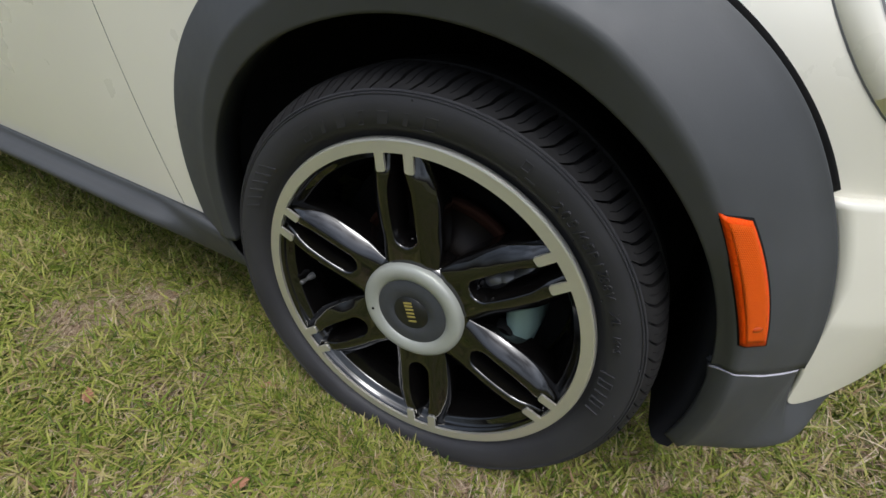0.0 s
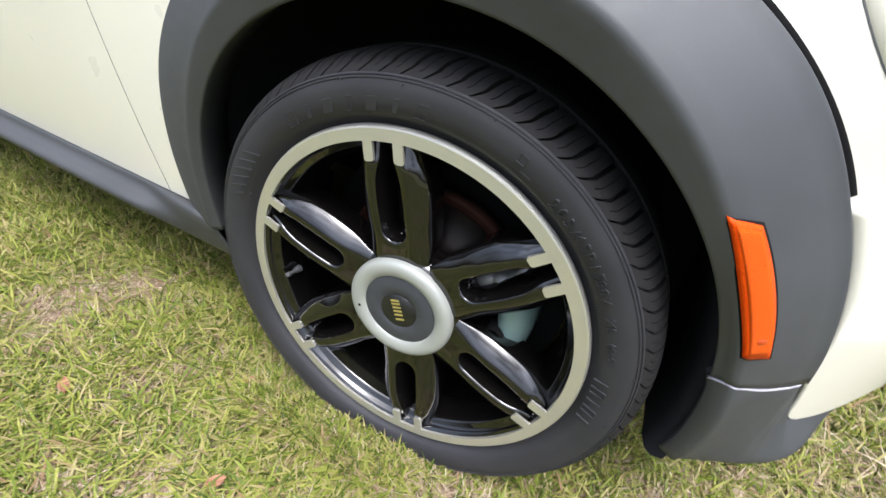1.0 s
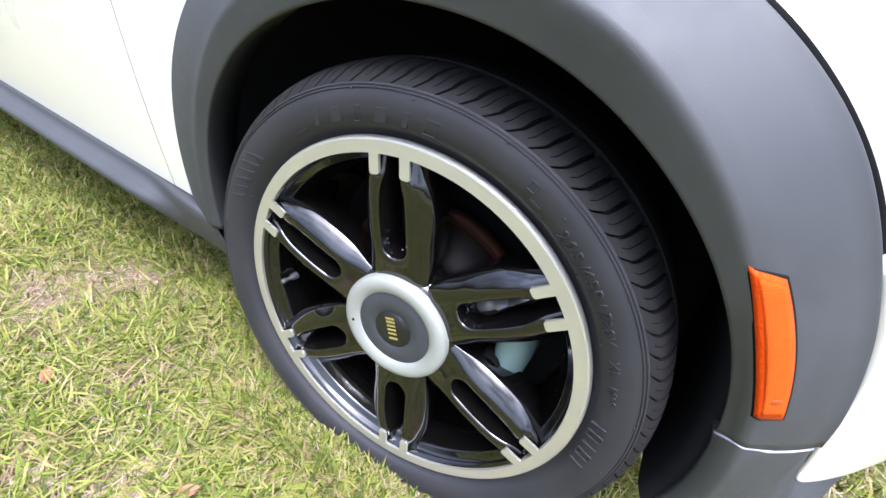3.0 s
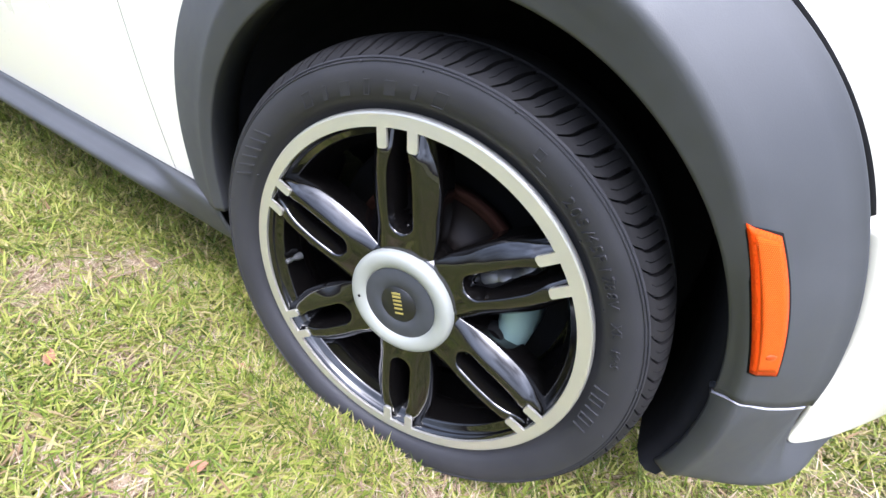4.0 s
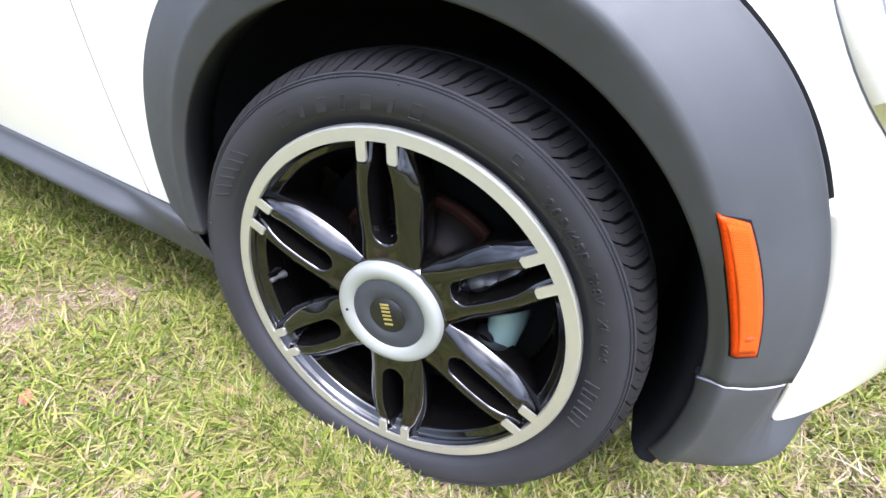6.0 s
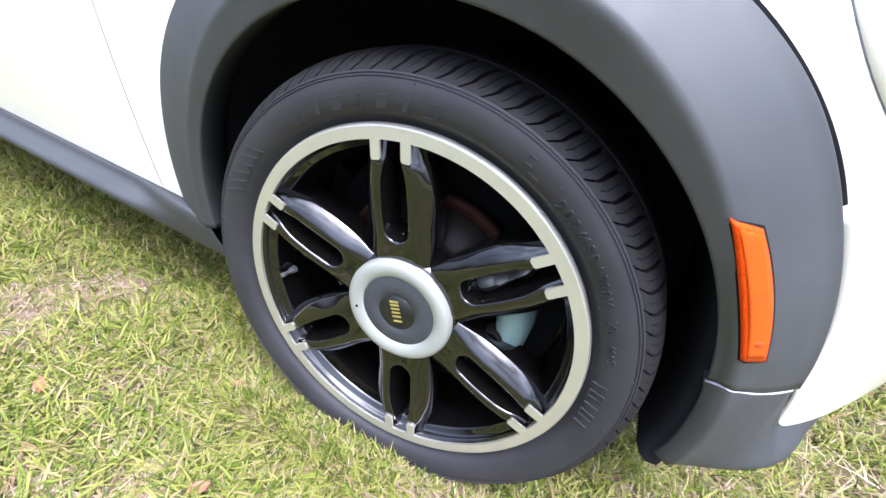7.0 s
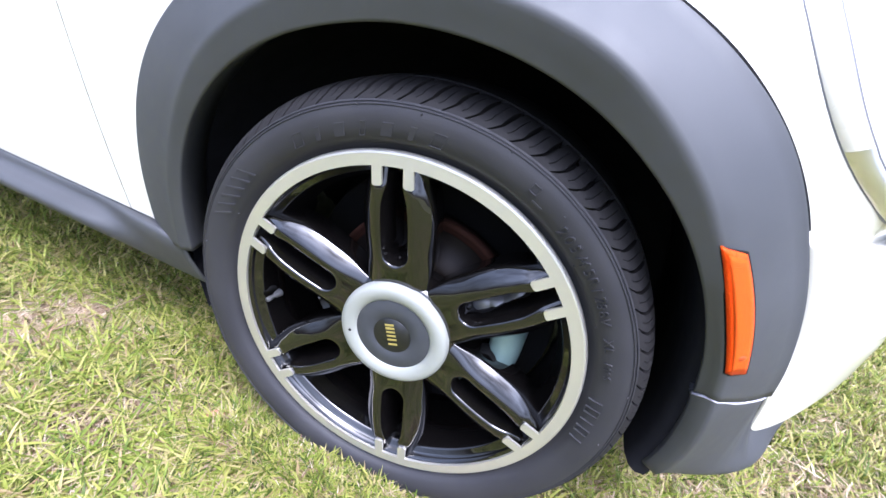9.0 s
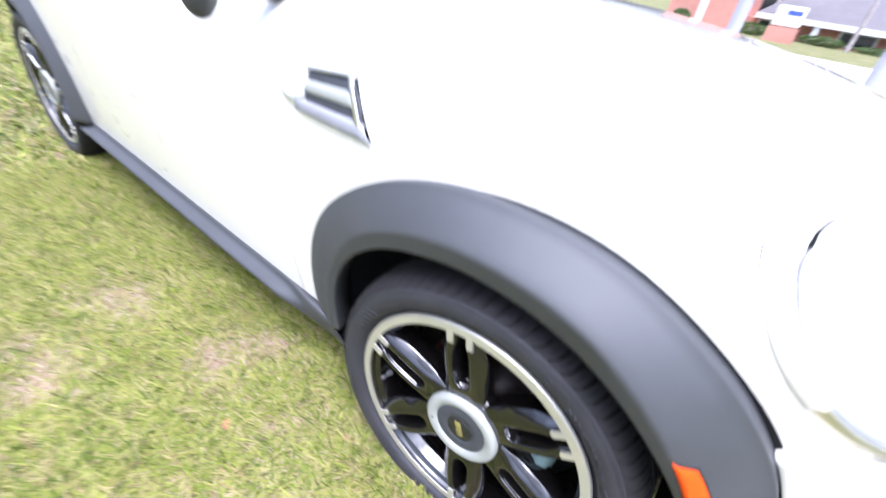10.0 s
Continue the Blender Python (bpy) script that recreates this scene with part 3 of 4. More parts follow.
# wheel housings
for wx in (0.0, -WHEELBASE):
    for flip in (False, True):
        prof = [(0.395, 0.05), (0.40, 0.12), (0.40, 0.34), (0.30, 0.36), (0.05, 0.36)]
        bm = lathe(prof, 64, -4, 204)
        bmesh.ops.transform(bm, matrix=Matrix.Translation((wx, 0, AXLE_Z)), verts=bm.verts)
        if flip:
            bmesh.ops.transform(bm, matrix=Matrix.Translation((0, 2 * YC, 0)) @ Matrix.Diagonal((1, -1, 1, 1)), verts=bm.verts)
        part("wheel_housing", bm, LINER, car)
for flip in (False, True):
    rows = []
    for d in lin(-12.0, 95.0, 60):
        u = min(1.0, max(0.0, (d - 5) / 85))
        grow = 0.058 * u * u * (3 - 2 * u)
        a = radians(d)
        rows.append([((r + grow) * math.cos(a), y + 0.5 * grow, (r + grow) * math.sin(a)) for r, y in ((0.366, 0.047), (0.352, 0.042), (0.343, 0.047), (0.338, 0.065), (0.338, 0.30), (0.395, 0.33))])
    bm = grid(rows)
    bmesh.ops.transform(bm, matrix=Matrix.Translation((0, 0, AXLE_Z)), verts=bm.verts)
    if flip:
        bmesh.ops.transform(bm, matrix=Matrix.Translation((0, 2 * YC, 0)) @ Matrix.Diagonal((1, -1, 1, 1)), verts=bm.verts)
    part("air_deflector", bm, LINER, car)
    bm = lathe([(0.40, 0.34), (0.30, 0.36), (0.05, 0.36)], 24, -32, -3.5)
    bmesh.ops.transform(bm, matrix=Matrix.Translation((0, 0, AXLE_Z)), verts=bm.verts)
    if flip:
        bmesh.ops.transform(bm, matrix=Matrix.Translation((0, 2 * YC, 0)) @ Matrix.Diagonal((1, -1, 1, 1)), verts=bm.verts)
    part("inner_guard", bm, LINER, car)

# ---- sills ----
prof = [(0.060, 0.2705), (0.044, 0.2700), (0.041, 0.268), (0.040, 0.261), (0.037, 0.2545), (0.030, 0.2505), (0.016, 0.2455), (0.009, 0.2415), (0.0065, 0.236), (0.009, 0.228), (0.020, 0.214), (0.05, 0.2), (0.1, 0.196)]
flat = [(0.05, 0.2705), (0.033, 0.2705), (0.0285, 0.2695), (0.0262, 0.263), (0.0270, 0.250), (0.0295, 0.238), (0.033, 0.226), (0.0365, 0.213), (0.0405, 0.200), (0.045, 0.189), (0.054, 0.182), (0.07, 0.18), (0.1, 0.18)]
rows = []
for x in lin(-WHEELBASE + 0.39, -0.379, 110):
    e = min(1.0, max(0.0, (x + 0.60) / 0.15))
    e = e * e * (3 - 2 * e)
    lean = min(1.0, max(0.0, (x + 0.46) / 0.07))
    row = []
    tip = min(1.0, max(0.0, (x + 0.415) / 0.02))
    for n, ((y0, z0), (y1, z1)) in enumerate(zip(prof, flat)):
        z = z0 + (z1 - z0) * e
        row.append((x + max(0.0, 0.268 - z) * 0.3 * lean, y0 + (y1 - y0) * e, z - 0.0055 * lean * max(0.0, (z - 0.2) / 0.07) - (0.014, 0.005)[n] * tip if n < 2 else z - 0.0055 * lean * max(0.0, (z - 0.2) / 0.07)))
    rows.append(row)
both_sides("sill_trim", rows, PLASTIC, t=0.003)


# ---- wheel ----
def make_wheel():
    w = new("wheel")
    w.parent = car
    # tyre
    prof = [(0.2330, 0.016), (0.2375, 0.012), (0.2405, 0.0098), (0.2440, 0.0085), (0.2468, 0.0040), (0.2495, -0.0010), (0.254, -0.0052), (0.264, -0.0084), (0.274, -0.0093), (0.2800, -0.0084),
            (0.2845, -0.0068), (0.2852, -0.0077), (0.2862, -0.0074), (0.2867, -0.0060), (0.2876, -0.0056), (0.2882, -0.0066), (0.2892, -0.0060), (0.2897, -0.0044)]
    shoulder = [(0.2900, -0.0042), (0.2935, -0.0020), (0.2965, 0.0010), (0.2992, 0.0045), (0.3018, 0.0090), (0.3040, 0.0145), (0.3060, 0.0210), (0.3078, 0.0290), (0.3090, 0.0390), (0.3097, 0.0505)]
    run = [0.0]
    for (r0, y0), (r1, y1) in zip(shoulder, shoulder[1:]):
        run.append(run[-1] + math.hypot(r1 - r0, y1 - y0))
    tread = [(float(np.interp(l, run, [q[0] for q in shoulder])), float(np.interp(l, run, [q[1] for q in shoulder]))) for l in lin(0.0, run[-1], 22)]
    mid = [(0.3030, 0.052), (0.3030, 0.059), (0.3100, 0.0605), (0.3105, 0.074), (0.3105, 0.090), (0.3035, 0.092), (0.3035, 0.1)]
    half = tread + mid
    far = [(0.3030, 0.12), (0.3090, 0.14), (0.3060, 0.175), (0.2980, 0.197), (0.274, 0.209), (0.2375, 0.19)]
    full = prof + half + far
    TEETH = 78
    STEPS = ("groove", "wall", "rim", 0.16, 0.26, 0.36, 0.45, 0.508, 0.516, 0.530, 0.544, 0.552, 0.62, 0.72, 0.82, "rim", "wall")
    PER = len(STEPS)
    N = TEETH * PER
    first = len(prof)
    slope = []
    for k in range(len(full)):
        (r0, y0), (r1, y1) = full[max(0, k - 1)], full[min(len(full) - 1, k + 1)]
        l = math.hypot(r1 - r0, y1 - y0)
        slope.append(((y1 - y0) / l, -(r1 - r0) / l))
    rows = []
    for i in range(N):
        row = []
        step, late = STEPS[i % PER], i % PER > PER // 2
        for k, (r, y) in enumerate(full):
            v = min(1.0, max(0.0, (k - first) / (len(tread) - 1)))
            wide = 0.048 + 0.050 * min(1.0, v / 0.40)
            ph = {"groove": 0.0, "wall": wide - 0.008, "rim": wide + 0.008}.get(step, step)
            if late and step in ("wall", "rim"):
                ph = 1 - ph
            if first <= k < first + len(tread):
                deep = 0.0085 if step in ("groove", "wall") else 0.0
                if step in (0.516, 0.530, 0.544) and 0.14 < v < 0.75:
                    deep = 0.0030
                deep *= min(1.0, v / 0.07)
                r, y = r - deep * slope[k][0], y - deep * slope[k][1]
            sweep = 0.36 * max(0.0, 1 - v / 0.20) ** 1.5 - 0.50 * v ** 0.9
            a = 2 * math.pi * (i // PER + ph + sweep) / TEETH
            row.append((r * math.cos(a), y, r * math.sin(a)))
        rows.append(row)
    tyre = part("tyre", grid(rows, closed_u=True), RUBBER, w, "black tyre with slanting tread grooves")
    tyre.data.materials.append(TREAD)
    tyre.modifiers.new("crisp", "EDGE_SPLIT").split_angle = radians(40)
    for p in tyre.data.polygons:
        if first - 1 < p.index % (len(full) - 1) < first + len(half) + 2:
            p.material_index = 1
    # polished ring with its pairs of tabs
    R0, R1, R2 = 0.2000, 0.2222, 0.2375
    cuts = []
    for k in range(6):
        c = 60 * k
        cuts += [c + v for v in (-6.33, -6.0, -5.6, -4.8, -3.95, -3.57, -3.24, -1.8, 0, 1.8, 3.24, 3.57, 3.95, 4.8, 5.6, 6.0, 6.33)] + [c + 6.33 + (60 - 12.66) * j / 18 for j in range(1, 18)]
    cuts.sort()
    bm = bmesh.new()
    ring = [[bm.verts.new((r * math.cos(radians(a)), y, r * math.sin(radians(a)))) for a in cuts] for r, y in ((R1, 0.0), (0.2355, 0.0), (R2, 0.0006), (0.2390, 0.0030), (0.2395, 0.0065))]
    for q in range(4):
        for i in range(len(cuts)):
            j = (i + 1) % len(cuts)
            bm.faces.new((ring[q][i], ring[q][j], ring[q + 1][j], ring[q + 1][i]))
    for k in range(6):
        for s in (-1, 1):
            off = [((a - 60 * k + 180) % 360) - 180 for a in cuts]
            sel = [i for i in range(len(cuts)) if 3.2 < s * off[i] < 6.4]
            sel.sort(key=lambda i: off[i])
            tips = []
            for n, i in enumerate(sel):
                m = min(n, len(sel) - 1 - n)
                u = R1 * math.sin(radians(off[i]))
                r = math.sqrt(R0 * R0 - u * u) + (0.0022, 0.0007, 0.0)[min(m, 2)]
                a = radians(60 * k) + math.atan2(u, r)
                tips.append(bm.verts.new((math.hypot(r, u) * math.cos(a), 0, math.hypot(r, u) * math.sin(a))))
            for n in range(len(sel) - 1):
                bm.faces.new((tips[n], tips[n + 1], ring[0][sel[n + 1]], ring[0][sel[n]]))
    rim_ring = part("rim_ring", bm, MACHINED, w, "machined silver rim ring with paired tabs", smooth=False)
    thick(rim_ring, 0.0035, 1.0)
    # black barrel
    bm = lathe([(0.2385, 0.0075), (0.2285, 0.0045), (0.2224, 0.0040), (0.2215, 0.012), (0.2190, 0.0165), (0.2130, 0.0185), (0.2110, 0.022), (0.2095, 0.034), (0.2050, 0.040), (0.2030, 0.060), (0.2000, 0.10), (0.2030, 0.185)], 128)
    part("rim_barrel", bm, GLOSS, w, "glossy black inner rim")
    # twin-bar spokes
    S0, RS = 0.0162, 0.1150
    radii = lin(0.068, RS - S0 - 0.0005, 14) + [RS - S0 * math.cos(q) for q in lin(0.0, math.pi / 2, 14)] + lin(RS, 0.222, 36)[1:]
    CREST_U = 0.0225
    rows = []
    for r in radii:
        if r >= RS:
            s = soft_interp(r, (RS, 0.15, 0.176, 0.190, 0.199, 0.222), (S0, 0.0166, 0.0155, 0.0122, 0.0090, 0.0083), 0.004) if r > RS + 0.004 else S0
        else:
            s = math.sqrt(max(0.0, S0 * S0 - (RS - r) ** 2))
        crest = soft_interp(r, (0.05, 0.068, 0.085, 0.1, 0.13, 0.17, 0.192, 0.1985, 0.2035, 0.222), (0.012, 0.0110, 0.0095, 0.0070, 0.0030, 0.0008, 0.0012, 0.0024, 0.0044, 0.0085), 0.012 if r < 0.18 else 0.003)
        edge = soft_interp(r, (0.068, 0.1, 0.14, 0.17, 0.188, 0.202, 0.222), (0.0395, 0.0440, 0.0465, 0.0460, 0.0430, 0.0370, 0.0320), 0.014)
        drop = soft_interp(r, (0.07, 0.085, 0.11, 0.19, 0.21), (0.008, 0.011, 0.0205, 0.0205, 0.012), 0.012)

        def height(u):
            d = (math.hypot(u, r - RS) if r < RS else u + S0 - s) - S0
            inner = 0.0022 * max(0.0, 1 - d / 0.0078) ** 2
            f = 0.0022
            if d < f:
                inner += f - math.sqrt(max(0.0, f * f - (f - max(0.0, d)) ** 2))
            t = min(1.0, max(0.0, (u - CREST_U) / (edge - CREST_U)))
            return crest + inner + drop * (0.66 * t ** 1.45 + 0.34 * (1 - math.sqrt(max(0.0, 1 - t * t))))

        def wall(e):
            return float(np.interp(e, (0.0, 0.0006, 0.0030, 0.0058, 0.0080, 0.0162), (0.0, 0.0018, 0.0075, 0.0190, 0.0400, 0.090)))

        half = []
        for f in (0.0, 0.25, 0.45, 0.62, 0.76, 0.88, 0.96):
            u = s * f
            e = S0 - math.hypot(u, RS - r) if r < RS else s - u
            half.append((u, height(s) + wall(e) if s > 0 else height(0.0)))
        for q in (0.0, 0.004, 0.012, 0.025, 0.045, 0.07, 0.1, 0.14, 0.19, 0.25, 0.32, 0.40):
            u = s + (CREST_U - s) * q / 0.40
            half.append((u, height(u)))
        for ph in lin(0.0, math.pi / 2, 16)[1:]:
            u = CREST_U + (edge - CREST_U) * math.sin(ph)
            half.append((u, height(u)))
        base = height(edge)
        half += [(edge + 0.0002, base + 0.004), (edge - 0.0006, base + 0.012), (edge - 0.0020, max(base + 0.022, 0.040)), (edge - 0.0040, 0.060)]
        rows.append([(u, y, r) for u, y in half])
    mirror_rows = [[(-u, y, r) for u, y, r in row] for row in rows]
    for k in range(6):
        shown = lambda c: c.y < 0.0465 or c.x * c.x > 0.0004
        bm = grid(rows, keep=shown)
        other = grid([row[::-1] for row in mirror_rows], keep=shown)
        tmp = bpy.data.meshes.new("half_spoke")
        other.to_mesh(tmp)
        other.free()
        bm.from_mesh(tmp)
        bmesh.ops.remove_doubles(bm, verts=bm.verts, dist=0.00005)
        sp = part("spoke", bm, GLOSS, w, "glossy black twin-bar spoke")
        sp.matrix_basis = pose(0, 0, 0, 0, -60 * k, 0)
    # hub with webs between the spokes
    rows = []
    for i in range(180):
        a = 2 * math.pi * i / 180
        lobe = 0.5 + 0.5 * math.cos(6 * (a - math.pi / 2))
        ro = 0.0865 + 0.020 * lobe ** 2
        rows.append([(r * math.cos(a), y, r * math.sin(a)) for r, y in ((0.04, 0.012), (0.074, 0.0120), (0.0765, 0.0140), (0.079, 0.0170), (ro - 0.005, 0.0220), (ro - 0.0015, 0.0275), (ro + 0.001, 0.036), (ro + 0.003, 0.05), (0.06, 0.055))])
    part("hub", grid(rows, closed_u=True), GLOSS, w)
    bm = lathe([(0.0752, 0.0125), (0.0750, 0.0080), (0.0742, 0.0048), (0.0722, 0.0022), (0.0685, 0.0004), (0.0635, -0.0002), (0.0580, 0.0010), (0.0535, 0.0030), (0.0515, 0.0050), (0.0512, 0.0075)], 128)
    cap_ring = part("cap_ring", bm, SATIN, w, "satin silver centre cap ring")
    bm = lathe([(0.0514, 0.0050), (0.0500, 0.0042), (0.0400, 0.0034), (0.0265, 0.0030), (0.0260, 0.0036), (0.0001, 0.0033)], 96)
    part("cap_disc", bm, CAPGREY, w, "dark grey centre cap")
    bm = lathe([(0.0258, 0.0034), (0.0255, 0.0027), (0.0001, 0.0022)], 64)
    part("badge", bm, BADGEBLACK, w)
    # gold badge mark: plain upright bars
    for dz, wide in ((0.0168, 0.0030), (0.0118, 0.0030), (0.0062, 0.0026), (0.0004, 0.0026), (-0.0054, 0.0026), (-0.0126, 0.0028)):
        bm = bmesh.new()
        block(bm, 0, 0.0018, dz, 0.0125, 0.0008, wide)
        mk = part("badge_mark", bm, GOLD, w, smooth=False)
        mk.matrix_basis = pose(0, 0, 0, 0, -20, 0)
        bevel(mk, 0.0003)
    bm = lathe([(0.0020, -0.0002), (0.0019, -0.0010), (0.0001, -0.0008)], 16)
    dot = part("cap_hole", bm, BLACKGAP, w)
    dot.location = (-0.0575, 0.0003, -0.0158)
    # valve
    bm = lathe([(0.0001, -0.0085), (0.0030, -0.0085), (0.0037, -0.0065), (0.0037, -0.001), (0.0027, 0.0), (0.0028, 0.006), (0.0048, 0.009), (0.0058, 0.018)], 20)
    valve = part("valve", bm, material("valve_cap_grey", (0.10, 0.10, 0.10), 0.5, vary=0.2), w, "grey valve stem")
    valve.matrix_basis = pose(-0.1975, 0.022, -0.040, 0, 0, -6)
    # moulding nubs
    for d, r in ((134, 0.284), (121, 0.286), (107, 0.285), (93, 0.282), (74, 0.284), (58, 0.272), (47, 0.250), (30, 0.250), (12, 0.284), (-4, 0.278), (158, 0.25), (172, 0.28)):
        y = float(np.interp(r, [q[0] for q in prof], [q[1] for q in prof]))
        bm = lathe([(0.0011, 0.0006), (0.0010, -0.0008), (0.0004, -0.0022), (0.0001, -0.0023)], 8)
        nub = part("sidewall_nub", bm, RUBBER, w)
        nub.location = (r * math.cos(radians(d)), y, r * math.sin(radians(d)))
    # moulded writing and marks on the tyre wall
    def on_wall(a, r):
        y = float(np.interp(r, [p[0] for p in prof[5:11]], [p[1] for p in prof[5:11]]))
        sl = float(np.interp(r, (0.25, 0.262, 0.27, 0.28, 0.29), (-0.5, -0.16, 0.0, 0.22, 0.5)))
        up = Vector((math.cos(a), sl, math.sin(a))).normalized()
        right = Vector((math.sin(a), 0, -math.cos(a)))
        m = Matrix((right, up, right.cross(up))).transposed().to_4x4()
        m.translation = (r * math.cos(a), y, r * math.sin(a))
        return m

    bm = bmesh.new()
    for word, deg, size in (("205/45R17", 55.5, 0.0172), (".88V", 37.3, 0.0150), ("XL", 26.3, 0.0145), ("M+S", 19.6, 0.0125)):
        for ch in word:
            cu = bpy.data.curves.new("glyph", "FONT")
            cu.body, cu.size, cu.extrude, cu.align_x = ch, size, 0.0014, "CENTER"
            tmp = bpy.data.objects.new("glyph", cu)
            me = bpy.data.meshes.new_from_object(tmp)
            me.transform(on_wall(radians(deg), 0.2560))
            bm.from_mesh(me)
            bpy.data.objects.remove(tmp)
            deg -= math.degrees(size * (0.36 if ch in "/." else 0.62) / 0.2600)
    part("size_lettering", bm, RUBBER, w, "moulded tyre size lettering", smooth=False)

    def mark(a, r, wide, tall, slant, rise, hollow):
        """A raised mark on the wall: a slanting bar, or the outline of one."""
        bm = bmesh.new()
        sh = Matrix.Identity(4)
        sh[0][1] = slant
        m = on_wall(radians(a), r) @ sh
        if hollow:
            for k in (-0.5, 0.5):
                block(bm, k * wide, 0, 0, 0.0011, tall, rise, m)
                block(bm, 0, k * tall, 0, wide + 0.0011, 0.0011, rise, m)
        else:
            block(bm, 0, 0, 0, wide, tall, rise, m)
        bevel(part("sidewall_mark", bm, RUBBER, w, smooth=False), 0.0004)

    for i in range(7):
        mark(124.5 - 6.0 * i, 0.2615, 0.0060 if i % 2 else 0.0125, 0.0145, 0.3, 0.0011, i % 3 == 0)
    for i in range(5):
        mark(8.0 - 3.6 * i, 0.2545, 0.0016 if i % 2 == 0 else 0.0085, 0.0165, 0.0, 0.0026, i % 2 == 1)
    mark(65.9, 0.2700, 0.0085, 0.0085, 0.0, 0.0022, True)
    mark(63.5, 0.2590, 0.0120, 0.0030, 0.0, 0.0010, False)
    for i in range(6):
        mark(160.0 - 3.2 * i, 0.2660, 0.0042, 0.0210, -0.75, 0.0009, False)
    return w


PHASE = 99.86
wheel = make_wheel()
wheel.name = "wheel"
wheel.matrix_basis = pose(0, 0, AXLE_Z, 0, 0, 2.53)
for o in wheel.children:
    if o.name.split(".")[0] in ("spoke", "rim_ring", "hub"):
        turn = -(PHASE - 90) if o.name.split(".")[0] in ("spoke", "hub") else -PHASE
        o.matrix_basis = pose(0, 0, 0, 0, turn, 0) @ o.matrix_basis
rear = copy_thing(wheel, pose(-WHEELBASE, 0.022, AXLE_Z, 0, 0, 0) @ pose(0, 0, 0, 0, 23, 0))
far_front = copy_thing(wheel, pose(0, 2 * YC, AXLE_Z, 0, 0, 180))
far_rear = copy_thing(wheel, pose(-WHEELBASE, 2 * YC - 0.022, AXLE_Z, 0, 0, 180))

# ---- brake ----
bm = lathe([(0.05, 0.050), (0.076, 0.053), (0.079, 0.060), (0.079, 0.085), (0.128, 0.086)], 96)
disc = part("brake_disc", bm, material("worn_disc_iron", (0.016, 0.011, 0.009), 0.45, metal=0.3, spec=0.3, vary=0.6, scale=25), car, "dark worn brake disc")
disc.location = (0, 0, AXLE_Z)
bm = lathe([(0.128, 0.088), (0.1345, 0.0865), (0.135, 0.0845), (0.141, 0.0845), (0.142, 0.0855), (0.142, 0.105), (0.06, 0.108)], 96)
edge = part("disc_edge", bm, RUST, car, "rusty edge of the brake disc")
edge.location = (0, 0, AXLE_Z)
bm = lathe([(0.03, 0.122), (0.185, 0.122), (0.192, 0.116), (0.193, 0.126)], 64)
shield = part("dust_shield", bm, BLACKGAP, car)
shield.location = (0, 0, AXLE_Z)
bm = bmesh.new()
rows = []
for d in lin(-34, 38, 16):
    a = radians(d)
    e = 1 - abs(d - 2) / 40
    rows.append([(r * math.cos(a), y, r * math.sin(a)) for r, y in ((0.116, 0.085), (0.117, 0.068 - 0.008 * e), (0.123, 0.058 - 0.010 * e), (0.137, 0.056 - 0.010 * e), (0.152, 0.062 - 0.008 * e), (0.160, 0.075), (0.162, 0.13))])
caliper = part("brake_caliper", grid(rows), CALIPER, car, "pale alloy brake caliper")
caliper.location = (0, 0, AXLE_Z)
thick(caliper, 0.006, 1.0)
rows = []
for i in range(19):
    u = i / 18
    row = []
    for j in range(11):
        v = j / 10
        a = radians(29.5 + 9.5 * v + 2.0 * math.sin(7 * u))
        r = 0.098 + 0.076 * u
        lump = 0.006 * noise.noise(Vector((i * 0.5, j * 0.4, 1.0))) + 0.004 * noise.noise(Vector((i * 1.1, j * 1.0, 5.0)))
        dip = 0.018 * max(abs(2 * u - 1), abs(2 * v - 1)) ** 4
        row.append((r * math.cos(a), 0.050 + dip + lump, r * math.sin(a)))
    rows.append(row)
bracket = part("caliper_bracket", grid(rows), IRON, car, "rough grey cast caliper bracket")
bracket.location = (0, 0, AXLE_Z)
thick(bracket, 0.01, 1.0)
bm = lathe([(0.0001, 0.004), (0.012, 0.003), (0.0135, 0.0), (0.0145, -0.0006), (0.0160, 0.0012), (0.0160, 0.02)], 20)
bore = part("caliper_bore", bm, BLACKGAP, caliper, "dark round bore")
bore.location = (0.119 * math.cos(radians(-4)), 0.0395, 0.119 * math.sin(radians(-4)))

# ---- side marker lamp on the arch trim ----
def arch_surface(d, r, lift=0.0):
    pts = arch_profile(d)
    rs = [p[0] for p in pts[3:9]][::-1]
    ys = [p[1] for p in pts[3:9]][::-1]
    a = radians(d)
    return (r * math.cos(a), float(np.interp(r, rs, ys)) - lift, AXLE_Z + r * math.sin(a))


marker = new("side_marker")
marker.parent = car


def marker_rows(grow, lift, edge, u0=0.0, u1=1.0, v0=0.0, v1=1.0):
    """Lens outline: four corners in angle and radius, its long sides following the crease."""
    rows = []
    n, k = 24, 9
    for i in range(n):
        w = i / (n - 1)
        row = []
        for j in range(k):
            u, v = u0 + (u1 - u0) * w, v0 + (v1 - v0) * j / (k - 1)
            low, high = 20.74 - 1.59 * v, 43.5 - 3.3 * v
            d = low + (high - low) * u + grow * 160 * (2 * w - 1)
            r = (0.3661 + 0.0044 * u - 0.0045 * math.sin(math.pi * u)) * (1 - v) + (0.3886 - 0.0003 * u) * v + grow * (2 * j / (k - 1) - 1)
            border = min(i, n - 1 - i, j, k - 1 - j)
            row.append(arch_surface(d, r, lift if border >= 1 else edge))
        rows.append(row)
    return rows


